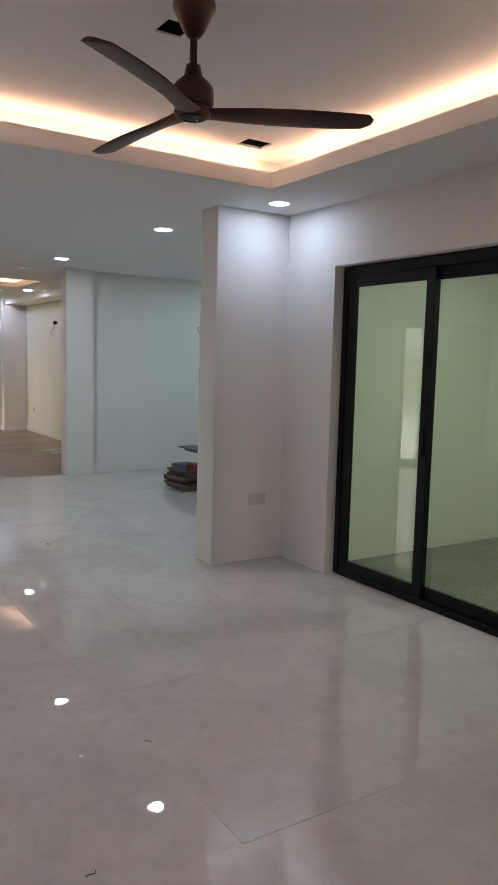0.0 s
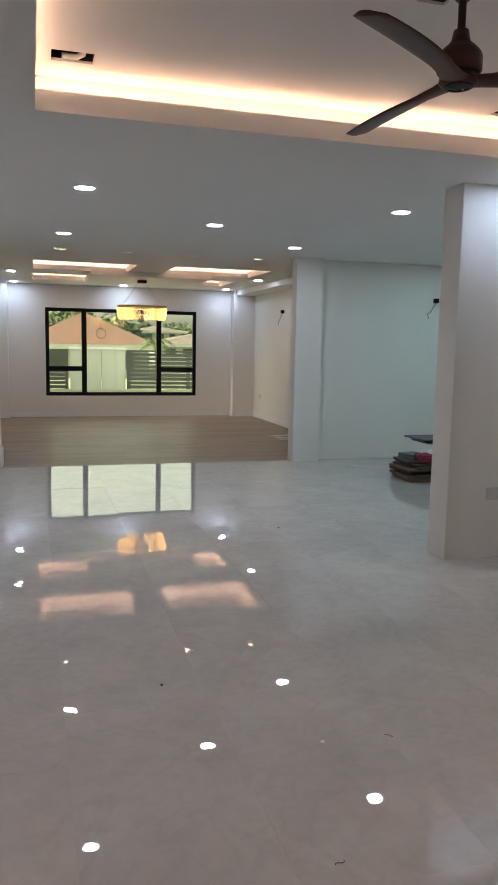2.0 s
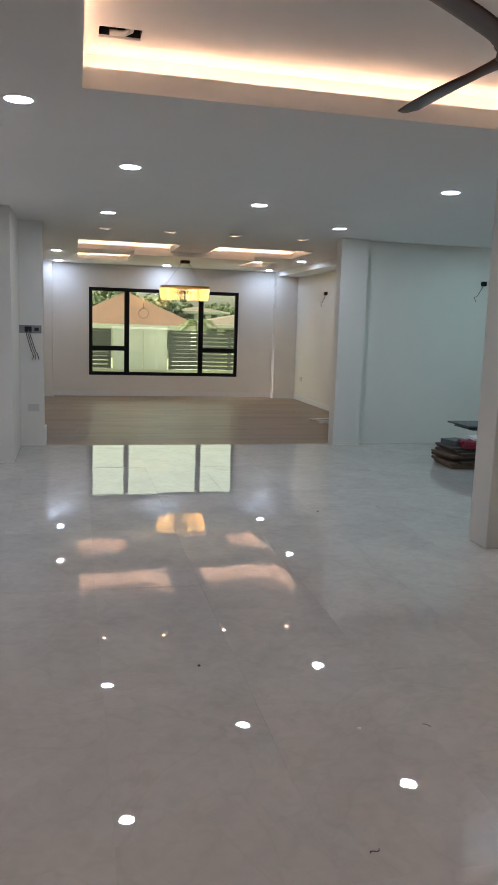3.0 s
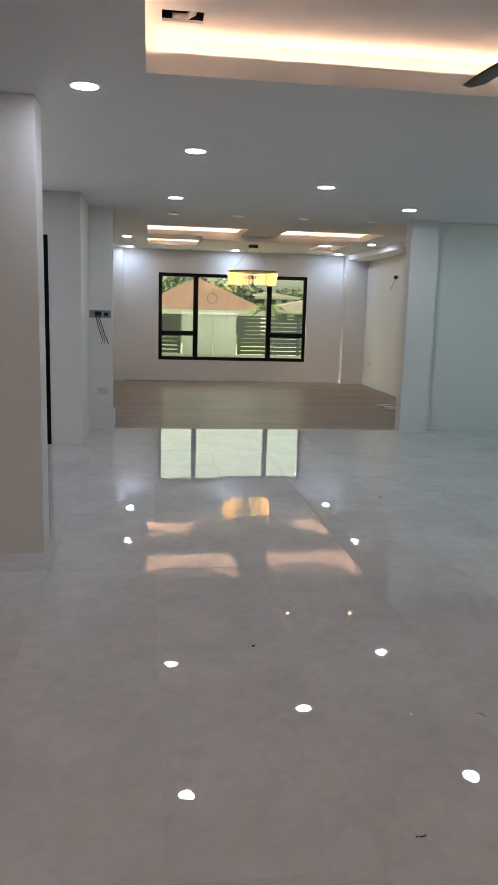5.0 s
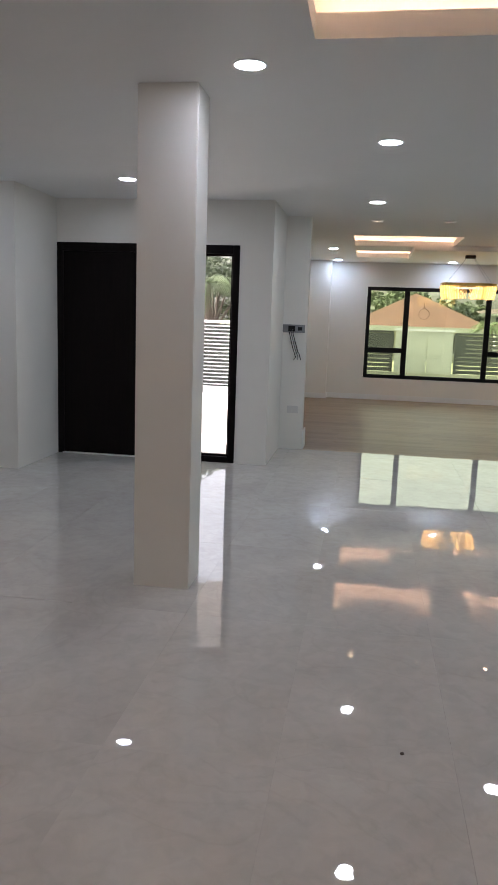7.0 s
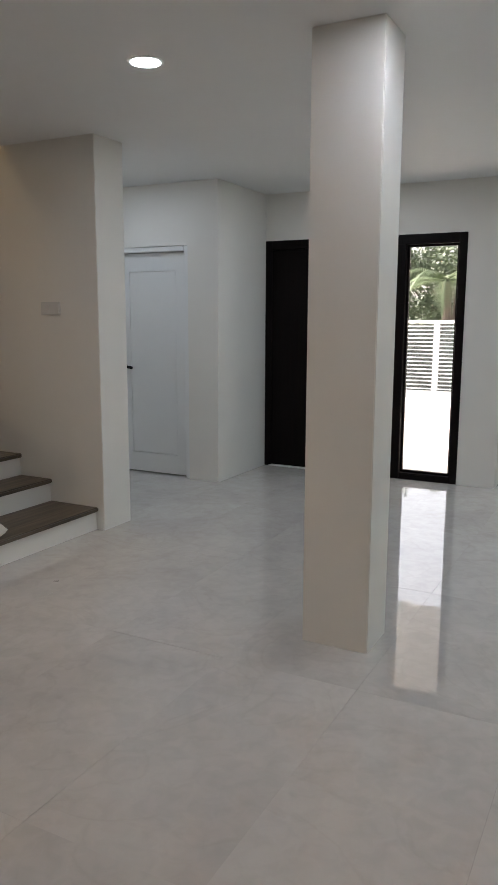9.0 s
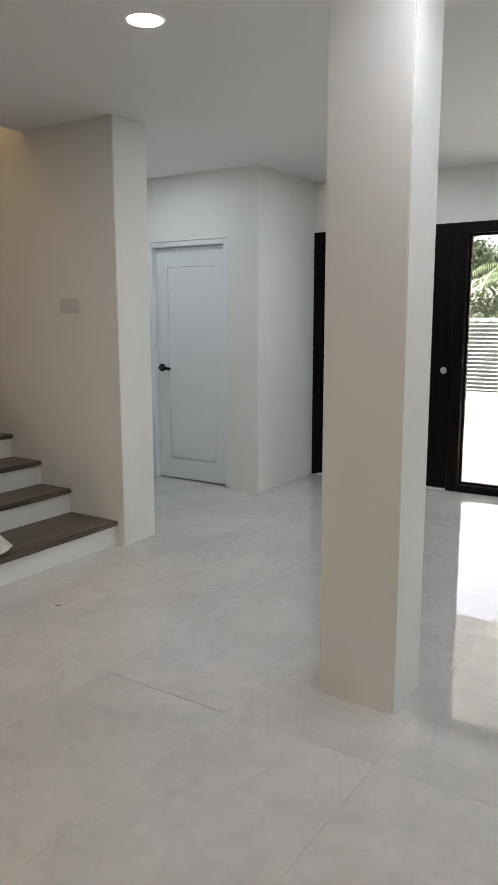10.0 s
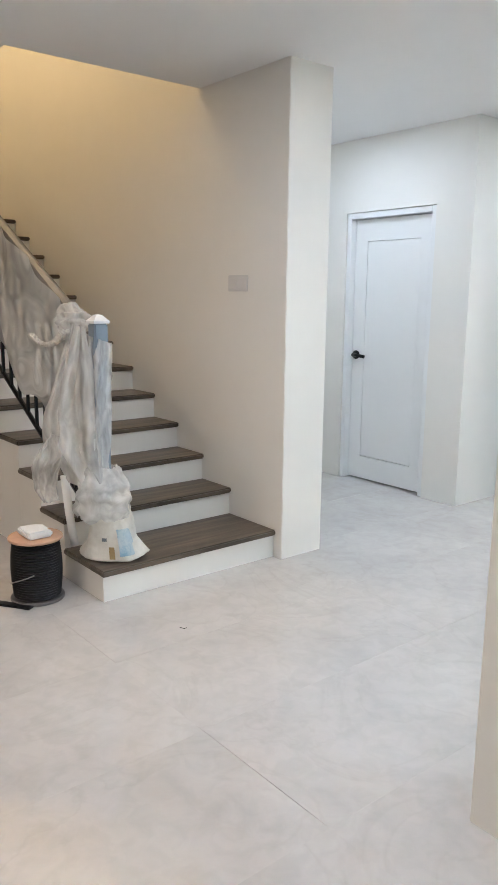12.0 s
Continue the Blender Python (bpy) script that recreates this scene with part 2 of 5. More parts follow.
M_APRON = mat("pale_apron", (0.80, 0.80, 0.79), 0.6, var=0.12, scale=0.7, bump=0.1, bump_scale=8)
M_GRASS = mat("dry_grass", (0.26, 0.27, 0.15), 0.9, var=0.4, scale=2, bump=0.3, bump_scale=20)
M_ROOF = mat("terracotta_roof", (0.17, 0.085, 0.062), 0.85, var=0.35, scale=1.5, bump=0.15, bump_scale=10)
M_ROOF2 = mat("grey_pink_roof", (0.15, 0.115, 0.10), 0.8, var=0.2, scale=1.5)
M_RENDER = mat("house_render", (0.42, 0.43, 0.33), 0.8, var=0.1, scale=1)
M_GATE = mat("gate_paint", (0.48, 0.51, 0.45), 0.5, var=0.06, scale=2)
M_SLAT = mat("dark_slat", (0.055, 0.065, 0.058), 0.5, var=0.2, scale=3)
M_SLATW = mat("white_fence_paint", (0.7, 0.72, 0.74), 0.45, var=0.06, scale=3)
M_LEAF = mat("leaf", (0.105, 0.135, 0.07), 0.6, color2=(0.05, 0.075, 0.035), scale=1.2)
M_LEAF2 = mat("palm_leaf", (0.12, 0.16, 0.065), 0.55, color2=(0.05, 0.085, 0.03), scale=1.2)
M_BARK = mat("bark", (0.13, 0.10, 0.075), 0.9, var=0.4, scale=6, bump=0.3)


# ---- mesh helpers ----
BASE = {}


def thing(name, at=(0, 0, 0), label="", category="", group="", kind=""):
    ob = new(name)
    ob.location = at
    BASE[ob] = Vector(at)
    return tagged(ob, label, category, group, kind)


def part(name, bm, material, parent=None, label="", smooth=False):
    me = bpy.data.meshes.new(name)
    if parent is not None:
        bmesh.ops.translate(bm, verts=bm.verts, vec=-BASE[parent])
    if smooth:
        for f in bm.faces:
            f.smooth = True
    bm.to_mesh(me)
    bm.free()
    me.materials.append(material)
    ob = new(name, me)
    if parent is not None:
        ob.parent = parent
        BASE[ob] = BASE[parent]
    else:
        BASE[ob] = Vector((0, 0, 0))
    return tagged(ob, label)


def structure(name, bm, material, label, category):
    return tagged(part(name, bm, material), label, category, kind="structure")


def box(x0, x1, y0, y1, z0, z1, bevel=0.0, bm=None, segs=2):
    b = bmesh.new()
    v = [b.verts.new((x, y, z)) for z in (z0, z1) for y in (y0, y1) for x in (x0, x1)]
    for q in ((0, 2, 3, 1), (4, 5, 7, 6), (0, 1, 5, 4), (2, 6, 7, 3), (0, 4, 6, 2), (1, 3, 7, 5)):
        b.faces.new([v[i] for i in q])
    if bevel:
        bmesh.ops.bevel(b, geom=b.edges[:], offset=bevel, segments=segs, affect="EDGES")
    return join(bm, b)


def join(bm, b):
    if bm is None:
        return b
    me = bpy.data.meshes.new("tmp")
    b.to_mesh(me)
    b.free()
    bm.from_mesh(me)
    bpy.data.meshes.remove(me)
    return bm


def lathe(profile, seg=24, at=(0, 0, 0), bm=None):
    """Turn (radius, z) pairs about the z axis."""
    bm = bm or bmesh.new()
    rings = []
    for r, z in profile:
        if r < 1e-6:
            rings.append([bm.verts.new((at[0], at[1], at[2] + z))])
        else:
            rings.append([bm.verts.new((at[0] + r * math.cos(2 * math.pi * k / seg), at[1] + r * math.sin(2 * math.pi * k / seg), at[2] + z)) for k in range(seg)])
    for a, b in zip(rings, rings[1:]):
        for k in range(seg):
            k2 = (k + 1) % seg
            if len(a) == 1 and len(b) > 1:
                bm.faces.new((a[0], b[k2], b[k]))
            elif len(b) == 1 and len(a) > 1:
                bm.faces.new((a[k], a[k2], b[0]))
            elif len(a) > 1:
                bm.faces.new((a[k], a[k2], b[k2], b[k]))
    bmesh.ops.recalc_face_normals(bm, faces=bm.faces)
    return bm


def tube(points, r, seg=8, bm=None, r_end=None):
    """A round bar along a line of points."""
    bm = bm or bmesh.new()
    pts = [Vector(p) for p in points]
    rings = []
    for i, p in enumerate(pts):
        d = (pts[min(i + 1, len(pts) - 1)] - pts[max(i - 1, 0)]).normalized()
        side = d.cross(Vector((0.13, 0.31, 0.94)))
        side = side.normalized() if side.length > 1e-3 else Vector((1, 0, 0))
        up = side.cross(d)
        rr = r if r_end is None else r + (r_end - r) * i / (len(pts) - 1)
        rings.append([bm.verts.new(p + rr * (math.cos(2 * math.pi * k / seg) * side + math.sin(2 * math.pi * k / seg) * up)) for k in range(seg)])
    for a, b in zip(rings, rings[1:]):
        for k in range(seg):
            bm.faces.new((a[k], a[(k + 1) % seg], b[(k + 1) % seg], b[k]))
    bm.faces.new(rings[0][::-1])
    bm.faces.new(rings[-1])
    bmesh.ops.recalc_face_normals(bm, faces=bm.faces)
    return bm


def plate(x0, x1, y0, y1, z0, z1, holes):
    """A flat slab with rectangular holes (x0, x1, y0, y1)."""
    xs = sorted({x0, x1, *[min(max(v, x0), x1) for h in holes for v in h[:2]]})
    ys = sorted({y0, y1, *[min(max(v, y0), y1) for h in holes for v in h[2:]]})
    bm = bmesh.new()
    solid = {}
    for i in range(len(xs) - 1):
        for j in range(len(ys) - 1):
            cx, cy = (xs[i] + xs[i + 1]) / 2, (ys[j] + ys[j + 1]) / 2
            solid[i, j] = not any(h[0] < cx < h[1] and h[2] < cy < h[3] for h in holes)
    for (i, j), s in solid.items():
        if not s:
            continue
        a, b, c, d = xs[i], xs[i + 1], ys[j], ys[j + 1]
        bm.faces.new([bm.verts.new(p) for p in ((a, c, z0), (a, d, z0), (b, d, z0), (b, c, z0))])
        bm.faces.new([bm.verts.new(p) for p in ((a, c, z1), (b, c, z1), (b, d, z1), (a, d, z1))])
        for (di, dj), (p, q) in {(-1, 0): ((a, d), (a, c)), (1, 0): ((b, c), (b, d)), (0, -1): ((a, c), (b, c)), (0, 1): ((b, d), (a, d))}.items():
            if not solid.get((i + di, j + dj), False):
                bm.faces.new([bm.verts.new(v) for v in ((*p, z0), (*q, z0), (*q, z1), (*p, z1))])
    bmesh.ops.remove_doubles(bm, verts=bm.verts, dist=1e-4)
    return bm


# ---- structure: walls ----
WALL = ("white painted plaster wall, smooth and plain", "wall")
TOP = 2.72


def wall(name, *boxes, material=M_WALL, label=None):
    bm = bmesh.new()
    for b in boxes:
        box(*b, bm=bm)
    return structure(name, bm, material, label or WALL[0], WALL[1])


wall("wall_east", (3.45, 3.62, -3, 1.85, -0.1, TOP), (3.45, 3.62, 3.555, 4.12, -0.1, TOP), (3.45, 3.62, 1.85, 3.555, 2.19, TOP), label="white plaster wall round a black sliding glass door")
box_bm = box(2.83, 6.45, 4.12, 4.36, -0.02, TOP, 0.003)
structure("wall_stub", box_bm, M_WALL, "white plaster wall end standing proud beside the sliding door", "wall")
wall("wall_alcove_east", (6.3, 6.45, 4.36, 8.72, -0.02, TOP))
wall("wall_alcove_north", (3.62, 6.45, 8.72, 9.0, -0.02, TOP))
structure("pier_east", box(3.26, 3.62, 8.6, 8.80, -0.02, TOP, 0.006), M_WALL, "white plaster pier beside the living room opening", "wall")
wall("wall_living_east", (4.52, 4.67, 9.0, 14.91, -0.02, TOP + 0.2), (3.62, 4.67, 9.0, 9.05, -0.02, TOP))
bm = plate(-1.1, 4.67, -0.02, 2.95, 0.0, 0.19, [(0.28, 3.32, 0.42, 2.16)])
bmesh.ops.rotate(bm, verts=bm.verts, matrix=Matrix.Rotation(radians(90), 3, "X"))
bmesh.ops.translate(bm, verts=bm.verts, vec=(0, 15.1, 0))
structure("wall_living_north", bm, M_WALL, "white plaster wall round the black-framed living room window", "wall")
wall("wall_living_west", (-1.1, -0.95, 8.86, 14.91, -0.02, 2.95))
structure("column_west", box(-0.95, -0.42, 14.68, 14.908, -0.02, TOP, 0.006), M_WALL, "white plaster corner column of the living room", "column")
structure("column_east", box(4.06, 4.52, 14.68, 14.908, -0.02, TOP, 0.006), M_WALL, "white plaster corner column of the living room", "column")
wall("wall_entrance", (-0.95, -0.62, 7.62, 8.71, -0.02, TOP), (-2.85, -0.95, 7.62, 7.8, 2.18, TOP), label="white plaster wall round the dark front door")
structure("pier_west", box(-1.1, -0.35, 8.712, 8.86, -0.02, TOP, 0.006), M_WALL, "white plaster pier with open switch boxes beside the living room opening", "wall")
wall("wall_hall_west", (-3.0, -2.85, 6.84, 7.8, -0.02, TOP), (-3.153, -2.85, 6.69, 6.84, -0.02, TOP))
wall("wall_hall_north", (-4.7, -3.998, 6.69, 6.84, -0.02, TOP), (-3.998, -3.153, 6.69, 6.84, 2.08, TOP), label="white plaster wall over the white panel door")
wall("wall_store_back", (-4.7, -3.0, 7.5, 7.6, -0.02, TOP))
wall("wall_hall_end", (-4.85, -4.7, 5.29, 7.6, -0.02, TOP))
structure("wall_stairs", box(-6.9, -2.78, 4.99, 5.29, -0.02, 5.4, 0.003), M_WALL, "tall white plaster wall beside the staircase", "wall")
wall("wall_west", (-7.05, -6.9, -3, 5.29, -0.02, 5.4))
wall("wall_south", (-7.05, 3.62, -3.15, -3, -0.02, TOP))
wall("wall_stairwell_south", (-6.9, -3.46, 3.7, 3.85, CEIL + 0.1, 5.4))
wall("wall_stairwell_east", (-3.56, -3.46, 3.85, 4.99, TOP, 5.4))
wall("wall_side_room", (3.62, 6.6, 4.02, 4.118, -0.1, TOP), (6.6, 6.75, -3.15, 4.12, -0.1, TOP), (3.62, 6.6, -3.15, -3, -0.1, TOP))
pillar = structure("pillar", box(-0.86, -0.55, 4.0, 4.26, -0.02, CEIL, 0.004, segs=2), M_WALL, "freestanding white plastered pillar with softly rounded corners", "pillar")

# ---- structure: ceilings ----
TX0, TX1, TY0, TY1 = 0.055, 2.84, 0.36, 3.475
holes = [(TX0, TX1, TY0, TY1), (-6.9, -3.56, 3.85, 5.1)]
structure("ceiling", plate(-6.9, 6.6, -3, 9.05, CEIL, CEIL + 0.1, holes + [(-6.9, -4.7, 5.29, 9.05), (-4.7, -1.1, 7.8, 9.05)]), M_CEIL, "flat white plasterboard ceiling with a lit recessed tray", "ceiling")
VENTS = [(0.13, 0.325, 3.25, 3.385), (2.54, 2.72, 3.28, 3.42), (1.46, 1.58, 2.165, 2.30)]
LED = 0.16
structure("ceiling_tray", plate(TX0 - LED, TX1 + LED, TY0 - LED, TY1 + LED, TRAY, TRAY + 0.012, VENTS), M_CEIL, "raised white ceiling of the tray, glowing warm at its edges", "ceiling")
bm = bmesh.new()
for a in ((TX0 - LED - 0.04, TX0 - LED, TY0 - LED - 0.04, TY1 + LED + 0.04), (TX1 + LED, TX1 + LED + 0.04, TY0 - LED - 0.04, TY1 + LED + 0.04), (TX0 - LED, TX1 + LED, TY0 - LED - 0.04, TY0 - LED), (TX0 - LED, TX1 + LED, TY1 + LED, TY1 + LED + 0.04)):
    box(*a, CEIL + 0.1, TRAY + 0.04, bm=bm)
structure("ceiling_tray_sides", bm, M_CEIL, "white plasterboard sides behind the tray ledge", "ceiling")
# black-painted boxes over the cut-outs supply the darkness of the ceiling space
bm = bmesh.new()
for a in VENTS:
    z0, z1 = TRAY + 0.004, TRAY + 0.2
    box(a[0] - 0.01, a[1] + 0.01, a[2] - 0.01, a[3] + 0.01, z1, z1 + 0.01, bm=bm)
    box(a[0] - 0.012, a[0] - 0.001, a[2] - 0.01, a[3] + 0.01, z0 + 0.009, z1, bm=bm)
    box(a[1] + 0.001, a[1] + 0.012, a[2] - 0.01, a[3] + 0.01, z0 + 0.009, z1, bm=bm)
    box(a[0], a[1], a[2] - 0.012, a[2] - 0.001, z0 + 0.009, z1, bm=bm)
    box(a[0], a[1], a[3] + 0.001, a[3] + 0.012, z0 + 0.009, z1, bm=bm)
structure("void_shade_boxes", bm, M_DARK, "near-black boxes painting deep shade into the ceiling cut-outs", "ceiling")
COFFERS = [(0.06, 1.50, 10.48, 11.80), (0.06, 1.50, 12.58, 13.80), (2.05, 3.52, 10.48, 11.80), (2.05, 3.52, 12.58, 13.80)]
structure("ceiling_living", plate(-0.95, 4.52, 9.05, 14.91, CEIL, CEIL + 0.085, COFFERS), M_CEIL, "white living room ceiling with four lit coffers", "ceiling")
bm = bmesh.new()
for c in COFFERS:
    e = 0.09
    box(c[0] - e, c[1] + e, c[2] - e, c[3] + e, CEIL + 0.235, CEIL + 0.26, bm=bm)
    for a in ((c[0] - e - 0.03, c[0] - e, c[2] - e, c[3] + e), (c[1] + e, c[1] + e + 0.03, c[2] - e, c[3] + e), (c[0] - e, c[1] + e, c[2] - e - 0.03, c[2] - e), (c[0] - e, c[1] + e, c[3] + e, c[3] + e + 0.03)):
        box(*a, CEIL + 0.085, CEIL + 0.26, bm=bm)
structure("ceiling_coffers", bm, M_CEIL, "raised white coffer panels of the living room ceiling", "ceiling")
structure("ceiling_panel", box(0.92, 2.84, 11.56, 13.25, 2.535, CEIL - 0.003, 0.004), M_CEIL, "square white dropped panel in the middle of the ceiling", "ceiling")
structure("ceiling_bulkhead", box(4.10, 4.518, 9.06, 14.67, 2.51, CEIL - 0.003, 0.004), M_CEIL, "white bulkhead along the living room wall", "ceiling")
structure("roof_slab", plate(-7.05, 6.75, -3.15, 15.1, 3.05, 3.2, [(-6.9, -3.46, 3.7, 5.0), (-7.05, -1.1, 7.8, 15.1)]), M_CEIL, "plain slab above the rooms", "ceiling")
structure("ceiling_stairwell", box(-7.05, -3.46, 3.7, 5.29, 5.4, 5.5), M_CEIL, "white ceiling high above the staircase", "ceiling")

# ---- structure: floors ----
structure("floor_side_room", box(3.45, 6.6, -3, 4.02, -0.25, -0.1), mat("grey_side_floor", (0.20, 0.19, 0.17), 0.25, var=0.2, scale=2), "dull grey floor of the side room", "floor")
floor = structure("floor", plate(-6.9, 6.45, -3, 8.71, -0.2, -0.0025, [(3.62, 6.5, -3, 4.1)]), M_GROUT, "polished pale grey porcelain tile floor, mirror-like with faint veins", "floor")
floor_wood = structure("floor_living", box(-0.95, 4.52, 8.71, 14.91, -0.2, -0.006), M_GROUT, "brown oak-look plank floor of the living room", "floor")

# ---- lamps ----
def downlight(lens=None):
    t = thing("downlight", (0, 0, 0), "round white recessed downlight, switched on, cool light; some are added fill", "downlight", "recessed downlights")
    part("trim", lathe([(0.067, 0.0), (0.069, -0.004), (0.080, -0.004), (0.082, -0.0005), (0.082, 0.0)], 28), M_TRIM, t, smooth=True)
    part("lens", lathe([(0.067, -0.003), (0.0, -0.0035)], 28), lens or M_LAMP, t, "glowing frosted lens")
    return t


first = None
for x, y in ((-1.76, 6.57), (0.41, 5.26), (1.69, 6.55), (2.97, 5.29), (0.355, 7.68), (2.925, 7.78), (-1.70, 4.04),
             (-0.28, 12.36), (3.81, 12.15),
             (3.13, 0.1)):
    if first is None:
        first = downlight()
        first.location = (x, y, CEIL)
    else:
        copy_thing(first, Matrix.Translation((x, y, CEIL)))
# unseen downlights, added to brighten the hall and the alcove with cool light
hall_fill = downlight(M_LAMP_DIM)
hall_fill.location = (-3.6, 5.9, CEIL)
alcove_fill = downlight(M_LAMP_GREEN)
alcove_fill.location = (5.2, 7.5, CEIL)
for x, y in ((5.2, 5.4),):
    copy_thing(alcove_fill, Matrix.Translation((x, y, CEIL)))
near = downlight(M_LAMP_POST)
near.location = (3.13, 3.80, CEIL)
soft = downlight(M_LAMP_SOFT)
soft.location = (-0.26, 3.77, CEIL)
# rear living room lamps, bluer and a little weaker than the others
back_row = downlight(M_LAMP_BACK)
back_row.location = (-0.29, 14.5, CEIL)
for x, y in ((1.78, 14.55), (3.83, 14.47)):
    copy_thing(back_row, Matrix.Translation((x, y, CEIL)))
# out-of-view warm lamp, added to lift the stair wall and risers
stair_fill = downlight(M_LAMP_WARM)
stair_fill.location = (-2.9, 2.5, CEIL)
# lamps behind the camera, never seen, tinted to warm the pillar's near face
rear_fill = downlight(M_LAMP_CREAM)
rear_fill.location = (-0.26, 0.1, CEIL)
for x, y in ((-1.7, 1.0), (1.44, -1.4)):
    copy_thing(rear_fill, Matrix.Translation((x, y, CEIL)))
# side room lamps are invented, to raise the brightness behind the tinted glass
room_fill = downlight(M_LAMP_ROOM)
room_fill.location = (4.7, 2.6, CEIL)
for x, y in ((4.7, 0.6), (5.9, 1.6)):
    copy_thing(room_fill, Matrix.Translation((x, y, CEIL)))


def spotlight():
    t = thing("spotlight", (0, 0, 0), "small square white recessed spotlight with a warm lamp", "spotlight", "beam spotlights")
    bm = plate(-0.07, 0.07, -0.05, 0.05, -0.010, 0.0, [(-0.055, 0.055, -0.038, 0.038)])
    part("trim", bm, M_CEIL, t)
    part("lamp", lathe([(0.022, -0.001), (0.0, -0.002)], 16), M_SPOT, t, "warm glowing lamp")
    return t


first_spot = spotlight()
first_spot.location = (0.37, 9.0, CEIL)
for x in (1.16, 1.98, 2.86):
    copy_thing(first_spot, Matrix.Translation((x, 9.0, CEIL)))

strip = thing("led_strip", (TX0, TY0, CEIL + 0.1), "warm white led strip hidden on the tray ledge", "led strip")
for a in ((TX0 - 0.08, TX0 - 0.065, TY0, TY1), (TX1 + 0.065, TX1 + 0.08, TY0, TY1), (TX0, TX1, TY0 - 0.08, TY0 - 0.065), (TX0, TX1, TY1 + 0.065, TY1 + 0.08)):
    part("tape", box(*a, CEIL + 0.101, CEIL + 0.108), M_LED, strip)
for c in COFFERS:
    s = thing("led_strip", (c[0], c[2], CEIL + 0.085), "warm led strip hidden in a ceiling coffer", "led strip", "coffer led strips")
    for a in ((c[0] - 0.05, c[0] - 0.038, c[2], c[3]), (c[1] + 0.038, c[1] + 0.05, c[2], c[3]), (c[0], c[1], c[2] - 0.05, c[2] - 0.038), (c[0], c[1], c[3] + 0.038, c[3] + 0.05)):
        part("tape", box(*a, CEIL + 0.086, CEIL + 0.092), M_LEDL, s)

# the landing lamp upstairs
up = new("landing_lamp", bpy.data.lights.new("landing_lamp", "AREA"))
up.data.energy, up.data.size, up.data.color = 5, 0.4, (1.0, 0.77, 0.42)
up.matrix_world = look((-5.3, 4.4, 5.36), (-5.3, 4.45, 0))

# ---- window and doors ----
def window_living():
    t = thing("window_1", (1.8, 14.95, 0.42), "black aluminium window in three bays looking onto a fenced yard", "window", kind="structure")
    y0, y1 = 14.93, 14.99
    x0, x1, z0, z1, w = 0.28, 3.32, 0.42, 2.16, 0.07
    fr = bmesh.new()
    for a in ((x0, x0 + w, z0, z1), (x1 - w, x1, z0, z1), (x0 + w, x1 - w, z0, z0 + w), (x0 + w, x1 - w, z1 - w, z1)):
        box(a[0], a[1], y0, y1, a[2], a[3], 0.004, fr, 1)
    part("window_frame", fr, M_BLACK, t)
    for m in (1.03, 2.54):
        part("mullion", box(m - 0.05, m + 0.05, y0 + 0.002, y1 - 0.002, z0 + w, z1 - w, 0.004, segs=1), M_BLACK, t)
    for a, b in ((x0 + w, 0.98), (2.59, x1 - w)):
        part("transom", box(a, b, y0 + 0.004, y1 - 0.004, 0.915, 1.01, 0.004, segs=1), M_BLACK, t)
    for a, b, c, d in ((x0 + w, 0.98, z0 + w, 0.915), (x0 + w, 0.98, 1.01, z1 - w), (1.08, 2.49, z0 + w, z1 - w), (2.59, x1 - w, z0 + w, 0.915), (2.59, x1 - w, 1.01, z1 - w)):
        p = part("pane", box(a, b, 14.958, 14.964, c, d), M_GLASS, t)
        p.visible_shadow = False
    return t


window_living()
loop = bmesh.new()
tube([(1.365 + 0.098 * math.cos(q * math.pi / 18), 14.951, 1.675 + 0.098 * math.sin(q * math.pi / 18)) for q in range(37)], 0.0045, 6, loop)
tube([(1.365, 14.951, 1.77), (1.36, 14.951, 1.83), (1.366, 14.951, 1.89)], 0.0045, 6, loop)
tagged(part("wire_loop", loop, mat("brown_wire", (0.20, 0.13, 0.08), 0.5, var=0.2)), "thin brown wire loop stuck on the window pane", "wire loop")


def sliding_door():
    t = thing("door_1", (3.55, 2.7, 0), "black aluminium sliding door with green-tinted glass, closed", "sliding door", kind="structure")
    x0, x1, ya, yb, zt = 3.53, 3.615, 1.85, 3.555, 2.19
    fr = bmesh.new()
    for a in ((ya, ya + 0.05, 0.0, zt), (yb - 0.05, yb, 0.0, zt), (ya + 0.05, yb - 0.05, zt - 0.07, zt), (ya + 0.05, yb - 0.05, -0.09, 0.035)):
        box(x0, x1, a[0], a[1], a[2], a[3], 0.003, fr, 1)
    part("door_frame", fr, M_BLACK, t)
    for k, (a, b) in enumerate(((2.70, yb - 0.05), (ya + 0.05, 2.79))):
        px = x0 + 0.012 + 0.035 * k
        leaf = bmesh.new()
        for q in ((a, a + 0.075, 0.035, zt - 0.07), (b - 0.075, b, 0.035, zt - 0.07), (a + 0.075, b - 0.075, 0.035, 0.115), (a + 0.075, b - 0.075, zt - 0.145, zt - 0.07)):
            box(px, px + 0.03, q[0], q[1], q[2], q[3], 0.003, leaf, 1)
        lf = part("leaf", leaf, M_BLACK, t)
        g = part("pane", box(px + 0.012, px + 0.018, a + 0.07, b - 0.07, 0.11, zt - 0.14), M_GLASSG, lf)
        g.visible_shadow = False
    part("pull_handle", box(x0 - 0.004, x0 + 0.013, 2.725, 2.75, 0.95, 1.15, 0.004), M_BLACK, t)
    return t


sliding_door()


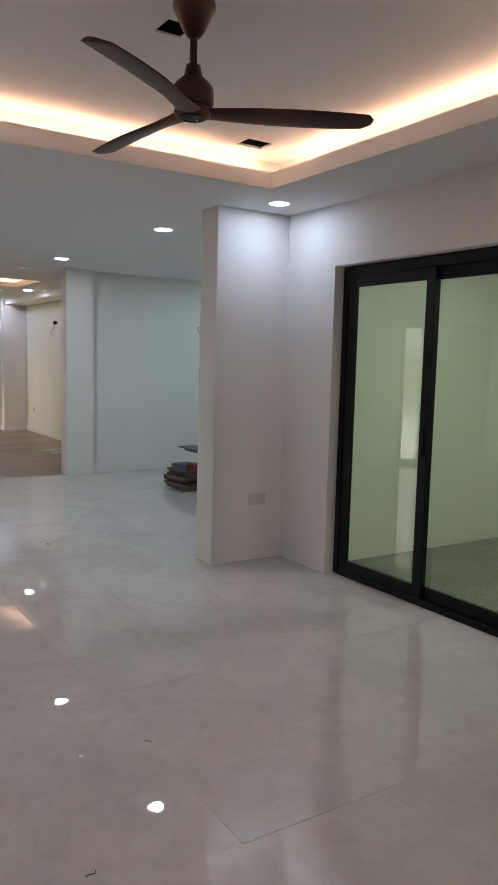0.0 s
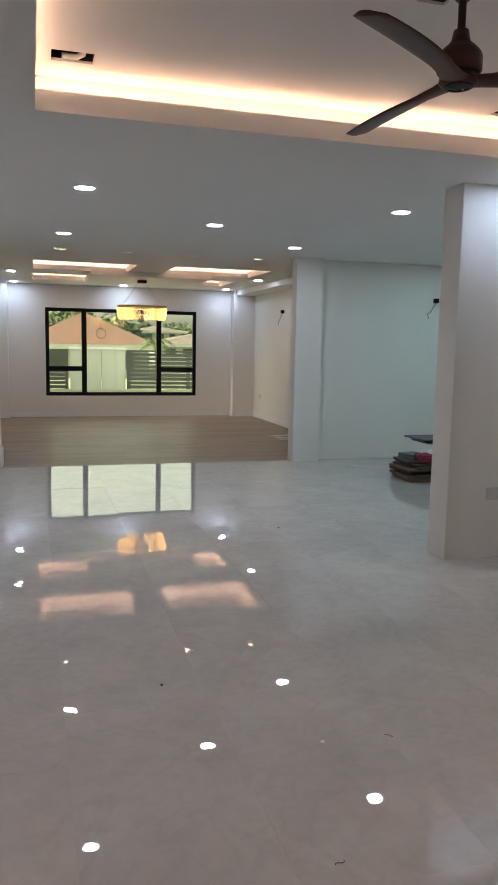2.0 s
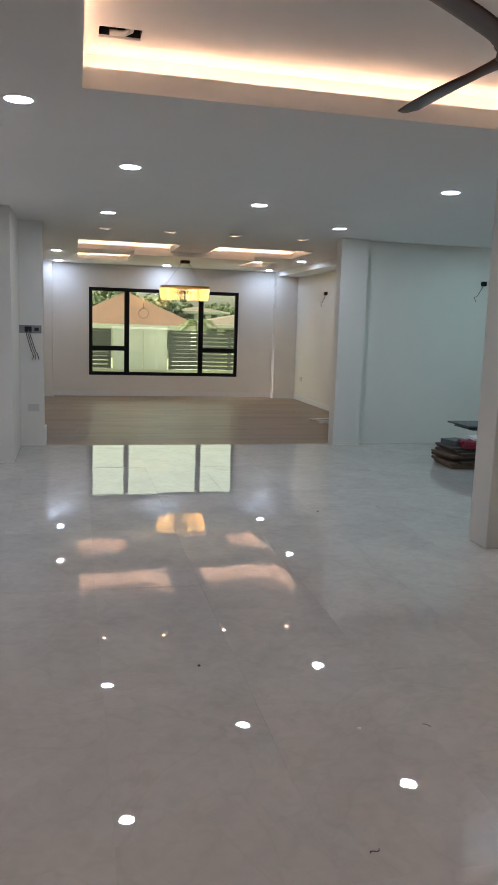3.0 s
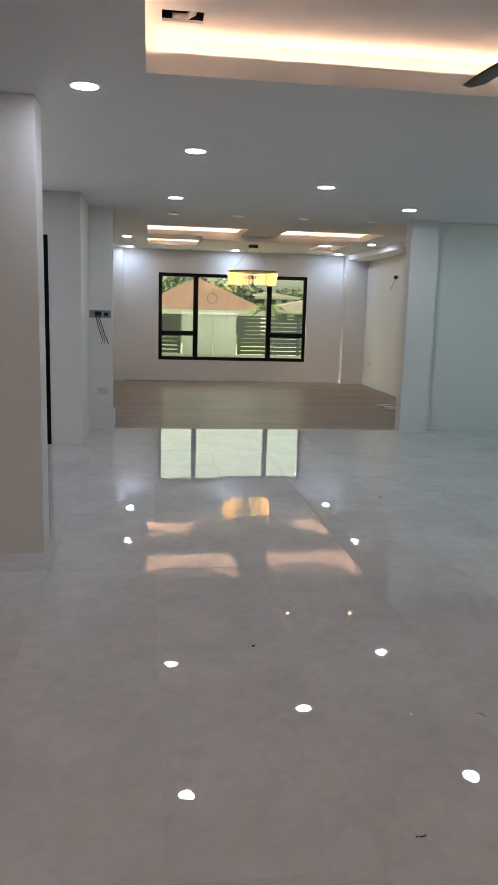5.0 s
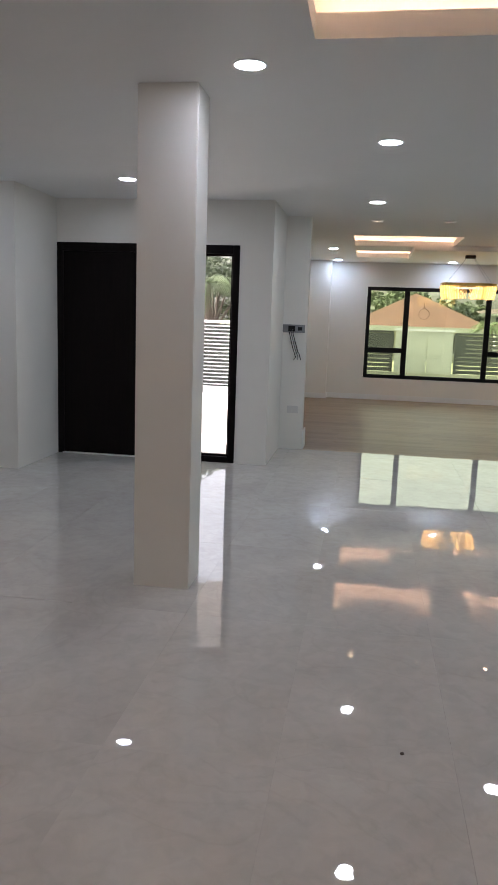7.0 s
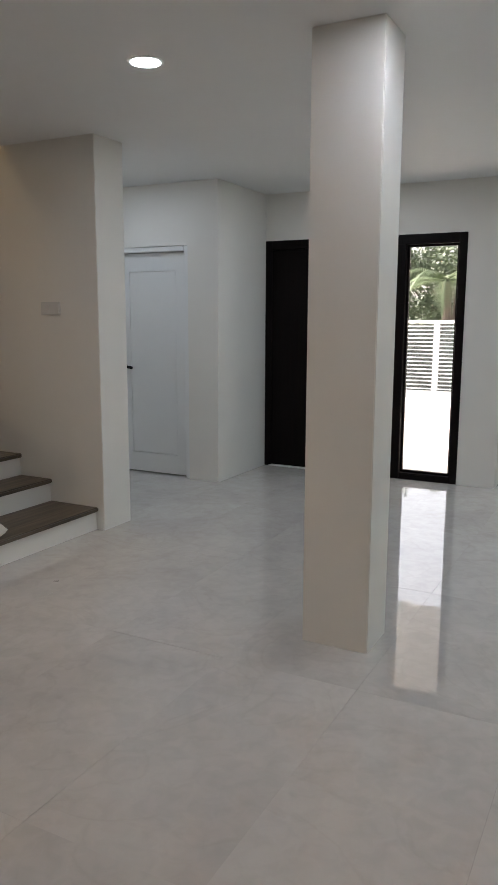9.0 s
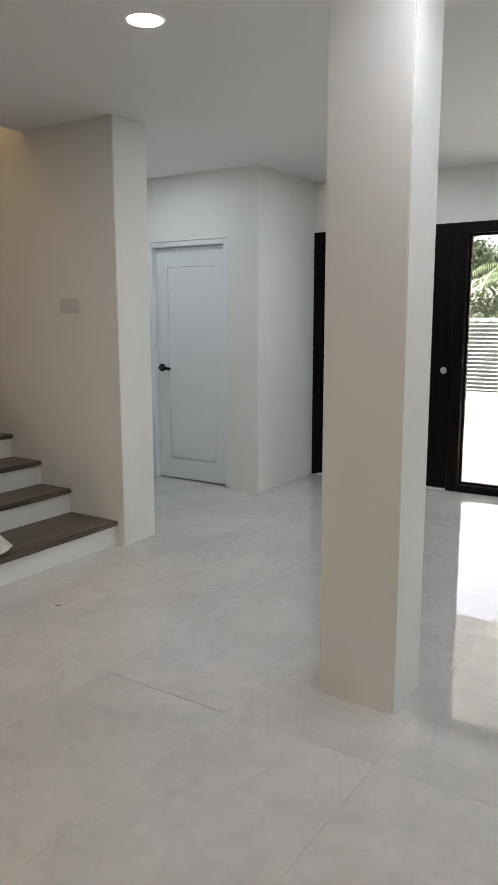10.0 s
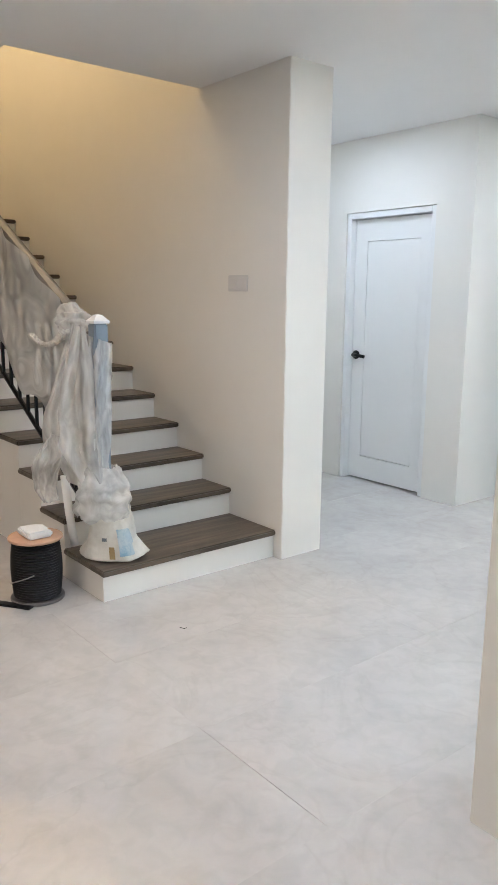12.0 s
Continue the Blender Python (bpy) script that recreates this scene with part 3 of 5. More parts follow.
def front_door():
    t = thing("door_2", (-1.9, 7.68, 0), "very dark wooden front door, closed, with a clear glass sidelight", "front door", kind="structure")
    fr = bmesh.new()
    for a in ((-2.85, -2.785, 0, 2.18), (-1.02, -0.95, 0, 2.18), (-1.575, -1.475, 0, 2.10), (-2.785, -1.02, 2.095, 2.18), (-1.475, -1.02, 0.0, 0.06)):
        box(a[0], a[1], 7.612, 7.75, a[2], a[3], 0.005, fr, 1)
    part("door_frame", fr, M_DOOR, t)
    leaf = part("leaf", box(-2.80, -1.56, 7.64, 7.69, 0.012, 2.105, 0.004), M_DOOR, t)
    hb = tube([(-1.765, 7.575, 0.14 + 0.02 * k) for k in range(91)], 0.024, 10)
    for v in hb.verts:
        n = noise.noise(v.co * 18) * 0.004
        v.co.x += n
        v.co.y += n
    h = part("pull_handle", hb, mat("handle_wrap", (0.34, 0.31, 0.27), 0.65, var=0.25, scale=14, bump=0.4, bump_scale=40), leaf, "long bar handle wrapped in paper", True)
    tapes = bmesh.new()
    for z in (0.24, 0.31, 0.40, 0.62, 0.83, 1.36, 1.58, 1.72, 1.86):
        tube([(-1.765, 7.575, z), (-1.765, 7.575, z + 0.018)], 0.0285, 10, tapes)
    part("tape", tapes, mat("packing_tape", (0.45, 0.38, 0.28), 0.3, var=0.2, scale=20), leaf, "strips of brown packing tape")
    st = bmesh.new()
    for z in (0.3, 1.75):
        tube([(-1.765, 7.58, z), (-1.765, 7.645, z)], 0.01, 8, st)
    part("standoff", st, M_STEEL, leaf)
    lk = lathe([(0.0, 0.0), (0.026, 0.0), (0.028, 0.006), (0.024, 0.012), (0.008, 0.014), (0.0, 0.014)], 20)
    bmesh.ops.rotate(lk, verts=lk.verts, matrix=Matrix.Rotation(radians(90), 3, "X"))
    bmesh.ops.translate(lk, verts=lk.verts, vec=(-1.635, 7.64, 1.005))
    part("lock", lk, M_STEEL, leaf, "round steel lock cylinder", True)
    bead = bmesh.new()
    for a in ((-1.475, -1.455, 0.06, 2.095), (-1.04, -1.02, 0.06, 2.095), (-1.455, -1.04, 0.06, 0.08), (-1.455, -1.04, 2.075, 2.095)):
        box(a[0], a[1], 7.66, 7.70, a[2], a[3], 0.002, bead, 1)
    part("glazing_bead", bead, M_DOOR, t)
    g = part("pane", box(-1.46, -1.035, 7.678, 7.684, 0.07, 2.085), M_CLEAR, t)
    g.visible_shadow = False
    part("threshold", box(-2.80, -1.575, 7.60, 7.70, 0.001, 0.010, 0.002), M_WHITE, t, "pale threshold strip")
    return t


front_door()


def panel_door():
    t = thing("door_3", (-3.575, 6.72, 0), "white painted panel door, closed, with a black lever handle", "door", kind="structure")
    fr = bmesh.new()
    for a in ((-3.996, -3.955, 0, 2.078), (-3.197, -3.155, 0, 2.078), (-3.955, -3.197, 2.035, 2.078)):
        box(a[0], a[1], 6.70, 6.83, a[2], a[3], 0.004, fr, 1)
    part("door_frame", fr, M_WHITE, t)
    x0, x1, z0, z1 = -3.95, -3.202, 0.012, 2.03
    lf = bmesh.new()
    a, b, c, d = x0 + 0.12, x1 - 0.12, 0.19, 1.87
    for q in ((x0, a, z0, z1), (b, x1, z0, z1), (a, b, z0, c), (a, b, d, z1)):
        box(q[0], q[1], 6.755, 6.795, q[2], q[3], 0, lf)
    leaf = part("leaf", lf, M_WHITE, t)
    part("panel", box(a + 0.0004, b - 0.0004, 6.7585, 6.79, c + 0.004, d - 0.004, 0.003, segs=2), M_WHITE, leaf)
    hd = lathe([(0.0, 0.0), (0.034, 0.0), (0.034, 0.010), (0.014, 0.013), (0.014, 0.045), (0.0, 0.045)], 20)
    bmesh.ops.rotate(hd, verts=hd.verts, matrix=Matrix.Rotation(radians(90), 3, "X"))
    bmesh.ops.translate(hd, verts=hd.verts, vec=(-3.905, 6.755, 1.0))
    tube([(-3.905, 6.715, 1.0), (-3.86, 6.71, 0.999), (-3.79, 6.714, 0.992)], 0.0135, 10, hd)
    part("lever_handle", hd, M_BLACK, leaf, "black metal lever handle", True)
    return t


panel_door()

# skirting of the living room
bm = bmesh.new()
box(-0.42, 4.06, 14.893, 14.909, 0, 0.10, 0.004, bm)
box(-0.95, -0.405, 14.664, 14.679, 0, 0.10, 0.004, bm)
box(4.045, 4.52, 14.664, 14.679, 0, 0.10, 0.004, bm)
box(-0.42, -0.405, 14.679, 14.893, 0, 0.10, 0, bm)
box(4.045, 4.06, 14.679, 14.893, 0, 0.10, 0, bm)
box(4.504, 4.519, 12.2, 14.66, 0, 0.10, 0.004, bm)
structure("baseboard", bm, M_WHITE, "low white skirting along the living room walls", "skirting")
structure("trim", box(-0.349, -0.334, 8.72, 9.0, 0, 0.22, 0.003), M_WHITE, "short white offcut of skirting on the pier", "skirting")


# ---- staircase ----
RISE, GO = 0.16, 0.28


def nose(n):
    return -2.825 if n == 1 else -3.235 - GO * (n - 2)


stairs = thing("staircase", (-2.85, 4.45, 0), "straight staircase with white risers and dark walnut treads", "staircase")
YS = 3.92
for n in range(1, 14):
    x1, x0 = nose(n), (nose(n + 1) if n < 13 else -6.9)
    top = n * RISE
    part("riser", box(x0 - 0.02 if n < 13 else x0, x1 - 0.022, YS, 4.988, 0.0, top - 0.032), M_WALL, stairs)
    part("tread", box(x0 - 0.018 if n < 13 else x0, x1, YS - 0.012, 4.988, top - 0.031, top, 0.007), M_TREAD, stairs)


def railing():
    t = thing("stair_railing", (-3.02, 4.02, 0.16), "black stair railing with a grey newel post, wrapped for protection", "railing")
    nw = part("newel_post", box(-3.055, -2.985, 3.985, 4.055, 0.16, 1.31, 0.006), M_POST, t)
    cap = lathe([(0.056, 1.31), (0.058, 1.322), (0.02, 1.35), (0.0, 1.353)], 4, (-3.02, 4.02, 0))
    bmesh.ops.rotate(cap, verts=cap.verts, cent=(-3.02, 4.02, 1.3), matrix=Matrix.Rotation(radians(45), 3, "Z"))
    part("cap", cap, M_PAPER, nw, "pale pointed cap")
    part("handrail", tube([(-3.06, 4.02, 1.20), (-3.35, 4.02, 1.37), (-6.2, 4.02, 1.37 + 2.85 * 0.545)], 0.045, 10), M_RAIL, t)
    part("bottom_rail", tube([(-3.06, 4.02, 0.30), (-6.2, 4.02, 0.30 + 3.14 * 0.571)], 0.014, 6), M_BLACK, t)
    x = -3.2
    while x > -6.1:
        zb = 0.30 + 0.571 * (-3.06 - x)
        part("baluster", box(x - 0.008, x + 0.008, 4.012, 4.028, zb, max(1.28, 1.37 + 0.545 * (-3.35 - x))), M_BLACK, t)
        x -= 0.115
    return t


railing()


def draped_sheet():
    """Thin plastic hanging over the handrail, with folds."""
    t = thing("plastic_sheet", (-3.4, 3.98, 0.6), "crumpled translucent plastic sheet wrapped round the railing", "plastic sheet")
    bm = bmesh.new()
    cols, rows = 140, 48
    grid = []
    for i in range(cols + 1):
        x = -3.06 - 2.4 * i / cols
        zt = 1.42 + 0.545 * (-3.30 - x) if x < -3.3 else 1.30
        zb = 0.56 + 0.571 * (-3.06 - x) + 0.16 * noise.noise(Vector((x * 3, 0, 1)))
        line = []
        for j in range(rows + 1):
            u = j / rows
            fold = 0.026 * math.sin(x * 9 + 3.0 * u + 7 * noise.noise(Vector((x * 2, u * 2, 3)))) * (0.2 + u)
            crease = 0.05 * noise.noise(Vector((x * 5, u * 2.5, 7)))
            line.append(bm.verts.new((x + 0.05 * noise.noise(Vector((x * 4, u * 4, 2))), 3.955 + fold + crease, zt + (zb - zt) * u)))
        grid.append(line)
    for i in range(cols):
        for j in range(rows):
            bm.faces.new((grid[i][j], grid[i + 1][j], grid[i + 1][j + 1], grid[i][j + 1]))
    part("side_sheet", bm, M_FILM, t, smooth=True)
    def along(line, u):
        f = u * (len(line) - 1)
        k = min(int(f), len(line) - 2)
        return Vector(line[k]).lerp(Vector(line[k + 1]), 0.5 - 0.5 * math.cos((f - k) * math.pi) if len(line) == 2 else f - k)

    def drape(name, left, right, pleats, depth, seed, cols=64, rows=60, belly=0.0):
        """Film hanging between two edges, gathered into soft pleats that run down it."""
        bm, grid = bmesh.new(), []
        for i in range(cols + 1):
            s, line = i / cols, []
            for j in range(rows + 1):
                u = j / rows
                p = along(left, u).lerp(along(right, u), s)
                w = noise.noise(Vector((s * 2.4, u * 1.6, seed)))
                ridge = math.sin(s * pleats * 2 * math.pi + 4.5 * w + 2.2 * u)
                ridge = math.copysign(abs(ridge) ** 0.7, ridge)
                n2 = noise.noise(Vector((s * 3, u * 3.5, seed + 5)))
                n3 = noise.noise(Vector((s * 7 + u * 6, u * 8 - s * 4, seed + 9)))
                out = depth * (0.35 + 0.65 * math.sin(min(1.0, u * 1.4 + 0.12) * math.pi / 2)) * ridge + depth * 1.1 * n2 + depth * 0.5 * n3 + belly * math.sin(s * math.pi)
                line.append(bm.verts.new(p + Vector((0.63, -0.77, 0)) * out + Vector((0.77, 0.63, 0)) * 0.012 * n3))
            grid.append(line)
        for i in range(cols):
            for j in range(rows):
                bm.faces.new((grid[i][j], grid[i + 1][j], grid[i + 1][j + 1], grid[i][j + 1]))
        part(name, bm, M_FILM, t, smooth=True)

    # the main fall from the knot down to the sack, and a thin sheet over the far edge of the post
    drape("post_wrap", [(-3.13, 3.94, 1.31), (-3.22, 3.89, 1.08), (-3.31, 3.86, 0.88), (-3.31, 3.86, 0.70), (-3.18, 3.91, 0.52)],
          [(-3.04, 3.97, 1.29), (-3.00, 3.98, 1.08), (-2.985, 3.985, 0.86), (-2.975, 3.99, 0.68), (-2.93, 4.02, 0.50)], 2.3, 0.024, 2.0, belly=0.04)
    drape("post_wrap", [(-3.075, 3.965, 1.27), (-3.06, 3.96, 0.98), (-3.02, 3.96, 0.66)], [(-2.945, 4.05, 1.22), (-2.955, 4.04, 0.98), (-2.95, 4.03, 0.62)], 1.3, 0.014, 11.0, 40, 48, 0.025)
    # a loose lobe swagging out over the string of the stairs
    drape("swag", [(-3.27, 3.88, 0.78), (-3.36, 3.86, 0.68), (-3.45, 3.85, 0.56), (-3.44, 3.855, 0.45), (-3.36, 3.87, 0.40)],
          [(-3.16, 3.90, 0.76), (-3.17, 3.89, 0.68), (-3.22, 3.88, 0.58), (-3.25, 3.885, 0.50), (-3.22, 3.89, 0.43)], 1.4, 0.020, 21.0, 44, 44, 0.05)
    # the gathered end, crumpled round the neck of the sack
    bm, prev = bmesh.new(), None
    seg, rings = 72, 36
    for j in range(rings + 1):
        u, ring = j / rings, []
        z = 0.62 - 0.25 * u
        r = 0.062 + 0.058 * math.sin(min(1.0, u * 1.25) * math.pi * 0.62)
        for k in range(seg):
            a = 2 * math.pi * k / seg
            c, sn = math.cos(a), math.sin(a)
            rr = r * (1 + 0.16 * noise.noise(Vector((c * 1.8, sn * 1.8, u * 3))) + 0.05 * noise.noise(Vector((c * 4, sn * 4, u * 9))) + 0.05 * math.sin(u * 24 + 3 * noise.noise(Vector((c * 2, sn * 2, 4)))))
            ring.append(bm.verts.new((-3.03 + rr * c * 1.15, 4.03 + rr * sn * 1.1, z + 0.03 * noise.noise(Vector((c * 3, sn * 3, u * 2))))))
        if prev:
            for k in range(seg):
                bm.faces.new((prev[k], prev[(k + 1) % seg], ring[(k + 1) % seg], ring[k]))
        prev = ring
    part("gathered_end", bm, M_FILM, t, smooth=True)
    # a twisted strand tied along the rail
    bm = bmesh.new()
    for q in range(3):
        tube([(-3.13 - 0.42 * k / 24 + 0.010 * math.cos(k * 0.9 + 2.1 * q), 3.915 + 0.012 * math.sin(k * 0.9 + 2.1 * q), 1.27 - 0.16 * math.sin(k / 24 * math.pi * 0.62) + 0.12 * k / 24) for k in range(25)], 0.014, 8, bm, 0.006)
    part("strand", bm, M_FILM, t, smooth=True)
    bm = bmesh.new()
    bmesh.ops.create_icosphere(bm, subdivisions=5, radius=0.078)
    for v in bm.verts:
        n = 0.03 * noise.noise(v.co * 14) + 0.010 * math.sin(v.co.z * 90 + 6 * noise.noise(v.co * 16)) + 0.006 * noise.noise(v.co * 40 + Vector((3, 1, 2)))
        v.co += v.co.normalized() * n
        v.co.x *= 1.25
    bmesh.ops.translate(bm, verts=bm.verts, vec=(-3.18, 3.975, 1.315))
    part("knot", bm, M_FILM, t, smooth=True)
    return t


draped_sheet()


def sack():
    t = thing("cement_sack", (-2.99, 4.02, 0.16), "crumpled off-white woven sack with a blue print, slumped on a step", "sack")
    bm = bmesh.new()
    seg, rings = 60, 40
    prev = None
    for j in range(rings + 1):
        u = j / rings
        w = 0.150 * (1 - 0.46 * u ** 0.75)
        d = 0.105 * (1 - 0.40 * u)
        if j == 0:
            w, d = w * 0.93, d * 0.55
        ring = []
        for k in range(seg):
            a = 2 * math.pi * k / seg
            c, s = math.cos(a), math.sin(a)
            horn = 0.22 * max(0.0, 1 - u * 3.2) * abs(c) ** 8
            wob = 1 + horn + 0.07 * noise.noise(Vector((c * 2, s * 2, u * 4))) + 0.035 * noise.noise(Vector((c * 6, s * 6, u * 12))) + 0.03 * math.sin(u * 40 + 4 * noise.noise(Vector((c * 2, s * 2, 1)))) * max(0.0, u - 0.45)
            px, py = w * wob * math.copysign(abs(c) ** 0.75, c), d * wob * math.copysign(abs(s) ** 0.75, s)
            ca, sa = math.cos(0.75), math.sin(0.75)
            ring.append(bm.verts.new((-2.99 + px * ca - py * sa - 0.04 * u, 4.06 + px * sa + py * ca, 0.162 + 0.31 * u + 0.03 * horn / 0.22)))
        if prev:
            for k in range(seg):
                bm.faces.new((prev[k], prev[(k + 1) % seg], ring[(k + 1) % seg], ring[k]))
        else:
            bm.faces.new(ring[::-1])
        prev = ring
    bm.faces.new(prev)
    sk = part("bag", bm, M_BAG, t, smooth=True)
    # the printed patch follows the sack's leaning front
    for name, m, a0, a1, u0, u1 in (("blue_print", M_BLUE, 0.075, 0.140, 0.12, 0.52), ("ochre_print", M_OCHRE, 0.02, 0.05, 0.08, 0.26), ("grey_print", M_GREY, -0.02, 0.01, 0.34, 0.39)):
        bm = bmesh.new()
        ca, sa = math.cos(0.75), math.sin(0.75)
        g = []
        for i in range(9):
            row = []
            for j in range(9):
                u = u0 + (u1 - u0) * j / 8
                px = (a0 + (a1 - a0) * i / 8) * (1 - 0.5 * u)
                w = 0.150 * (1 - 0.46 * u ** 0.75)
                s = -max(0.0, 1 - (abs(px) / w) ** 2.67) ** 0.375
                py = 0.11 * (1 - 0.45 * u) * s * 1.12 - 0.004
                row.append(bm.verts.new((-2.99 + px * ca - py * sa - 0.05 * u, 4.06 + px * sa + py * ca, 0.162 + 0.31 * u)))
            g.append(row)
        for i in range(8):
            for j in range(8):
                bm.faces.new((g[i][j], g[i + 1][j], g[i + 1][j + 1], g[i][j + 1]))
        part(name, bm, m, sk, smooth=True)
    part("folded_flap", tube([(-3.16, 3.93, 0.20), (-3.20, 3.925, 0.36), (-3.23, 3.92, 0.55)], 0.022, 8), M_PAPER, t, "rolled pale strip leaning on the sack", True)
    return t


sack()


tagged(part("putty_mark", lathe([(0.0, 0.004), (0.010, 0.003), (0.013, 0.0)], 12), M_GREY), "small grey putty blob on a stair riser", "putty mark")
mark = bpy.data.objects["putty_mark"]
mark.rotation_euler, mark.location = (0, radians(90), 0), (-3.2565, 4.30, 0.245)


def spool():
    cx, cy = -3.10, 3.70
    t = thing("cable_spool", (cx, cy, 0), "spool of black cable with plywood flanges, standing on the tiles", "cable spool")
    prof = [(0.0, 0.012)]
    for k in range(22):
        z = 0.02 + 0.0125 * k
        prof += [(0.104 + 0.010 * math.sin(k * 0.15), z), (0.112 + 0.010 * math.sin(k * 0.15), z + 0.006)]
    prof += [(0.098, 0.30), (0.0, 0.30)]
    part("cable", lathe(prof, 36, (cx, cy, 0)), M_CABLE, t)
    for z in (0.0, 0.298):
        part("flange", lathe([(0.0, 0.001), (0.126, 0.001), (0.128, 0.004), (0.128, 0.011), (0.126, 0.014), (0.0, 0.014)], 40, (cx, cy, z)), M_PLY if z else M_RAIL, t)
    part("loose_end", tube([(cx + 0.123 * math.cos(a), cy + 0.123 * math.sin(a), 0.06 + 0.05 * (a + 2.4)) for a in [(-2.4 + 0.1 * k) for k in range(20)]], 0.003, 6), M_STEEL, t)
    p = box(cx - 0.075, cx + 0.07, cy - 0.06, cy + 0.06, 0.313, 0.345, 0.008)
    bmesh.ops.subdivide_edges(p, edges=p.edges[:], cuts=3, use_grid_fill=True)
    for v in p.verts:
        v.co.z += 0.010 * noise.noise(v.co * 20) if v.co.z > 0.32 else 0
    pk = tagged(part("paper_packet", p, M_PAPER), "crumpled white paper packet lying on the cable spool", "packet")
    return t


spool()
strip_bm = box(-0.13, 0.13, -0.02, 0.02, 0.0, 0.010, 0.002)
bmesh.ops.rotate(strip_bm, verts=strip_bm.verts, matrix=Matrix.Rotation(radians(33), 3, "Z"))
bmesh.ops.translate(strip_bm, verts=strip_bm.verts, vec=(-3.09, 3.545, 0.001))
tagged(part("metal_strip", strip_bm, M_BLACK), "flat black metal strip lying on the tiles", "metal strip")


# ---- ceiling fan ----
def ceiling_fan():
    cx, cy = 1.475, 1.985
    t = thing("ceiling_fan", (cx, cy, TRAY), "three-bladed dark walnut ceiling fan with a bronze motor, at rest", "ceiling fan")
    part("canopy", lathe([(0.0, TRAY), (0.078, TRAY), (0.08, TRAY - 0.02), (0.066, TRAY - 0.05), (0.042, TRAY - 0.10), (0.022, TRAY - 0.125), (0.0, TRAY - 0.125)], 32, (cx, cy, 0)), M_BRONZE, t, smooth=True)
    part("rod", tube([(cx, cy, 2.70), (cx, cy, 2.56)], 0.014, 12), M_BRONZE, t)
    part("motor", lathe([(0.0, 2.60), (0.026, 2.598), (0.034, 2.56), (0.062, 2.535), (0.074, 2.52), (0.078, 2.505), (0.078, 2.462), (0.066, 2.448), (0.0, 2.446)], 32, (cx, cy, 0)), M_BRONZE, t, smooth=True)
    part("hub", lathe([(0.0, 2.452), (0.058, 2.452), (0.068, 2.440), (0.070, 2.424), (0.058, 2.414), (0.0, 2.412)], 32, (cx, cy, 0)), M_FAN, t, smooth=True)
    part("badge", lathe([(0.052, 2.4145), (0.050, 2.409), (0.040, 2.408), (0.037, 2.4115), (0.0, 2.4115)], 28, (cx, cy, 0)), M_BLACK, t, "dark round badge")
    emblem = bmesh.new()
    for w in (0, 1, 2):
        tube([(cx + r0 * math.cos(q), cy + r0 * math.sin(q), 2.4095) for r0, q in ((0.012, 2.1 * w), (0.034, 2.1 * w + 0.5))], 0.004, 6, emblem)
    part("emblem", emblem, M_GREY, t, "faint plain emblem on the badge")
    for k in range(3):
        a = radians(-22 + 120 * k)
        bm = bmesh.new()
        N, K = 26, 12
        rings = []
        for i in range(N + 1):
            u = i / N
            r = 0.012 + 0.684 * u
            neck = 0.5 * (1 + math.cos(min(1.0, u / 0.30) * math.pi))
            belly = math.sin(min(1.0, max(0.0, (u - 0.12) / 0.88) ** 0.8) * math.pi * 0.74)
            half = 0.030 + 0.022 * neck + 0.036 * belly
            if u > 0.94:
                half *= math.sqrt(max(0.12, 1 - ((u - 0.94) / 0.064) ** 3))
            off = 0.026 * math.sin(u * math.pi) - 0.010 * u
            pitch = -radians(15 - 5 * u) * min(1.0, u / 0.25)
            th = 0.014 - 0.009 * u
            z = 2.430 + (0.020, -0.012, -0.010)[k] * math.sin(min(1.0, u * 1.4) * math.pi / 2)
            ring = []
            for q in range(K):
                b = 2 * math.pi * q / K
                w, h = half * math.cos(b), th * math.sin(b)
                yy, zz = off + w * math.cos(pitch) - h * math.sin(pitch), z + w * math.sin(pitch) + h * math.cos(pitch)
                ring.append(bm.verts.new((cx + r * math.cos(a) - yy * math.sin(a), cy + r * math.sin(a) + yy * math.cos(a), zz)))
            rings.append(ring)
        for p, q in zip(rings, rings[1:]):
            for m in range(K):
                bm.faces.new((p[m], p[(m + 1) % K], q[(m + 1) % K], q[m]))
        bm.faces.new(rings[0][::-1])
        bm.faces.new(rings[-1])
        bmesh.ops.recalc_face_normals(bm, faces=bm.faces)
        part("blade", bm, M_FAN, t, smooth=True)
    return t


ceiling_fan()
duct = thing("air_duct", (0.27, 3.28, TRAY), "white flexible duct end inside a ceiling cut-out", "duct")
part("duct_end", tube([(0.18, 3.372, TRAY + 0.02), (0.25, 3.368, TRAY + 0.02), (0.278, 3.345, TRAY + 0.028), (0.285, 3.30, TRAY + 0.05), (0.285, 3.26, TRAY + 0.10)], 0.014, 10), M_PAPER, duct, smooth=True)


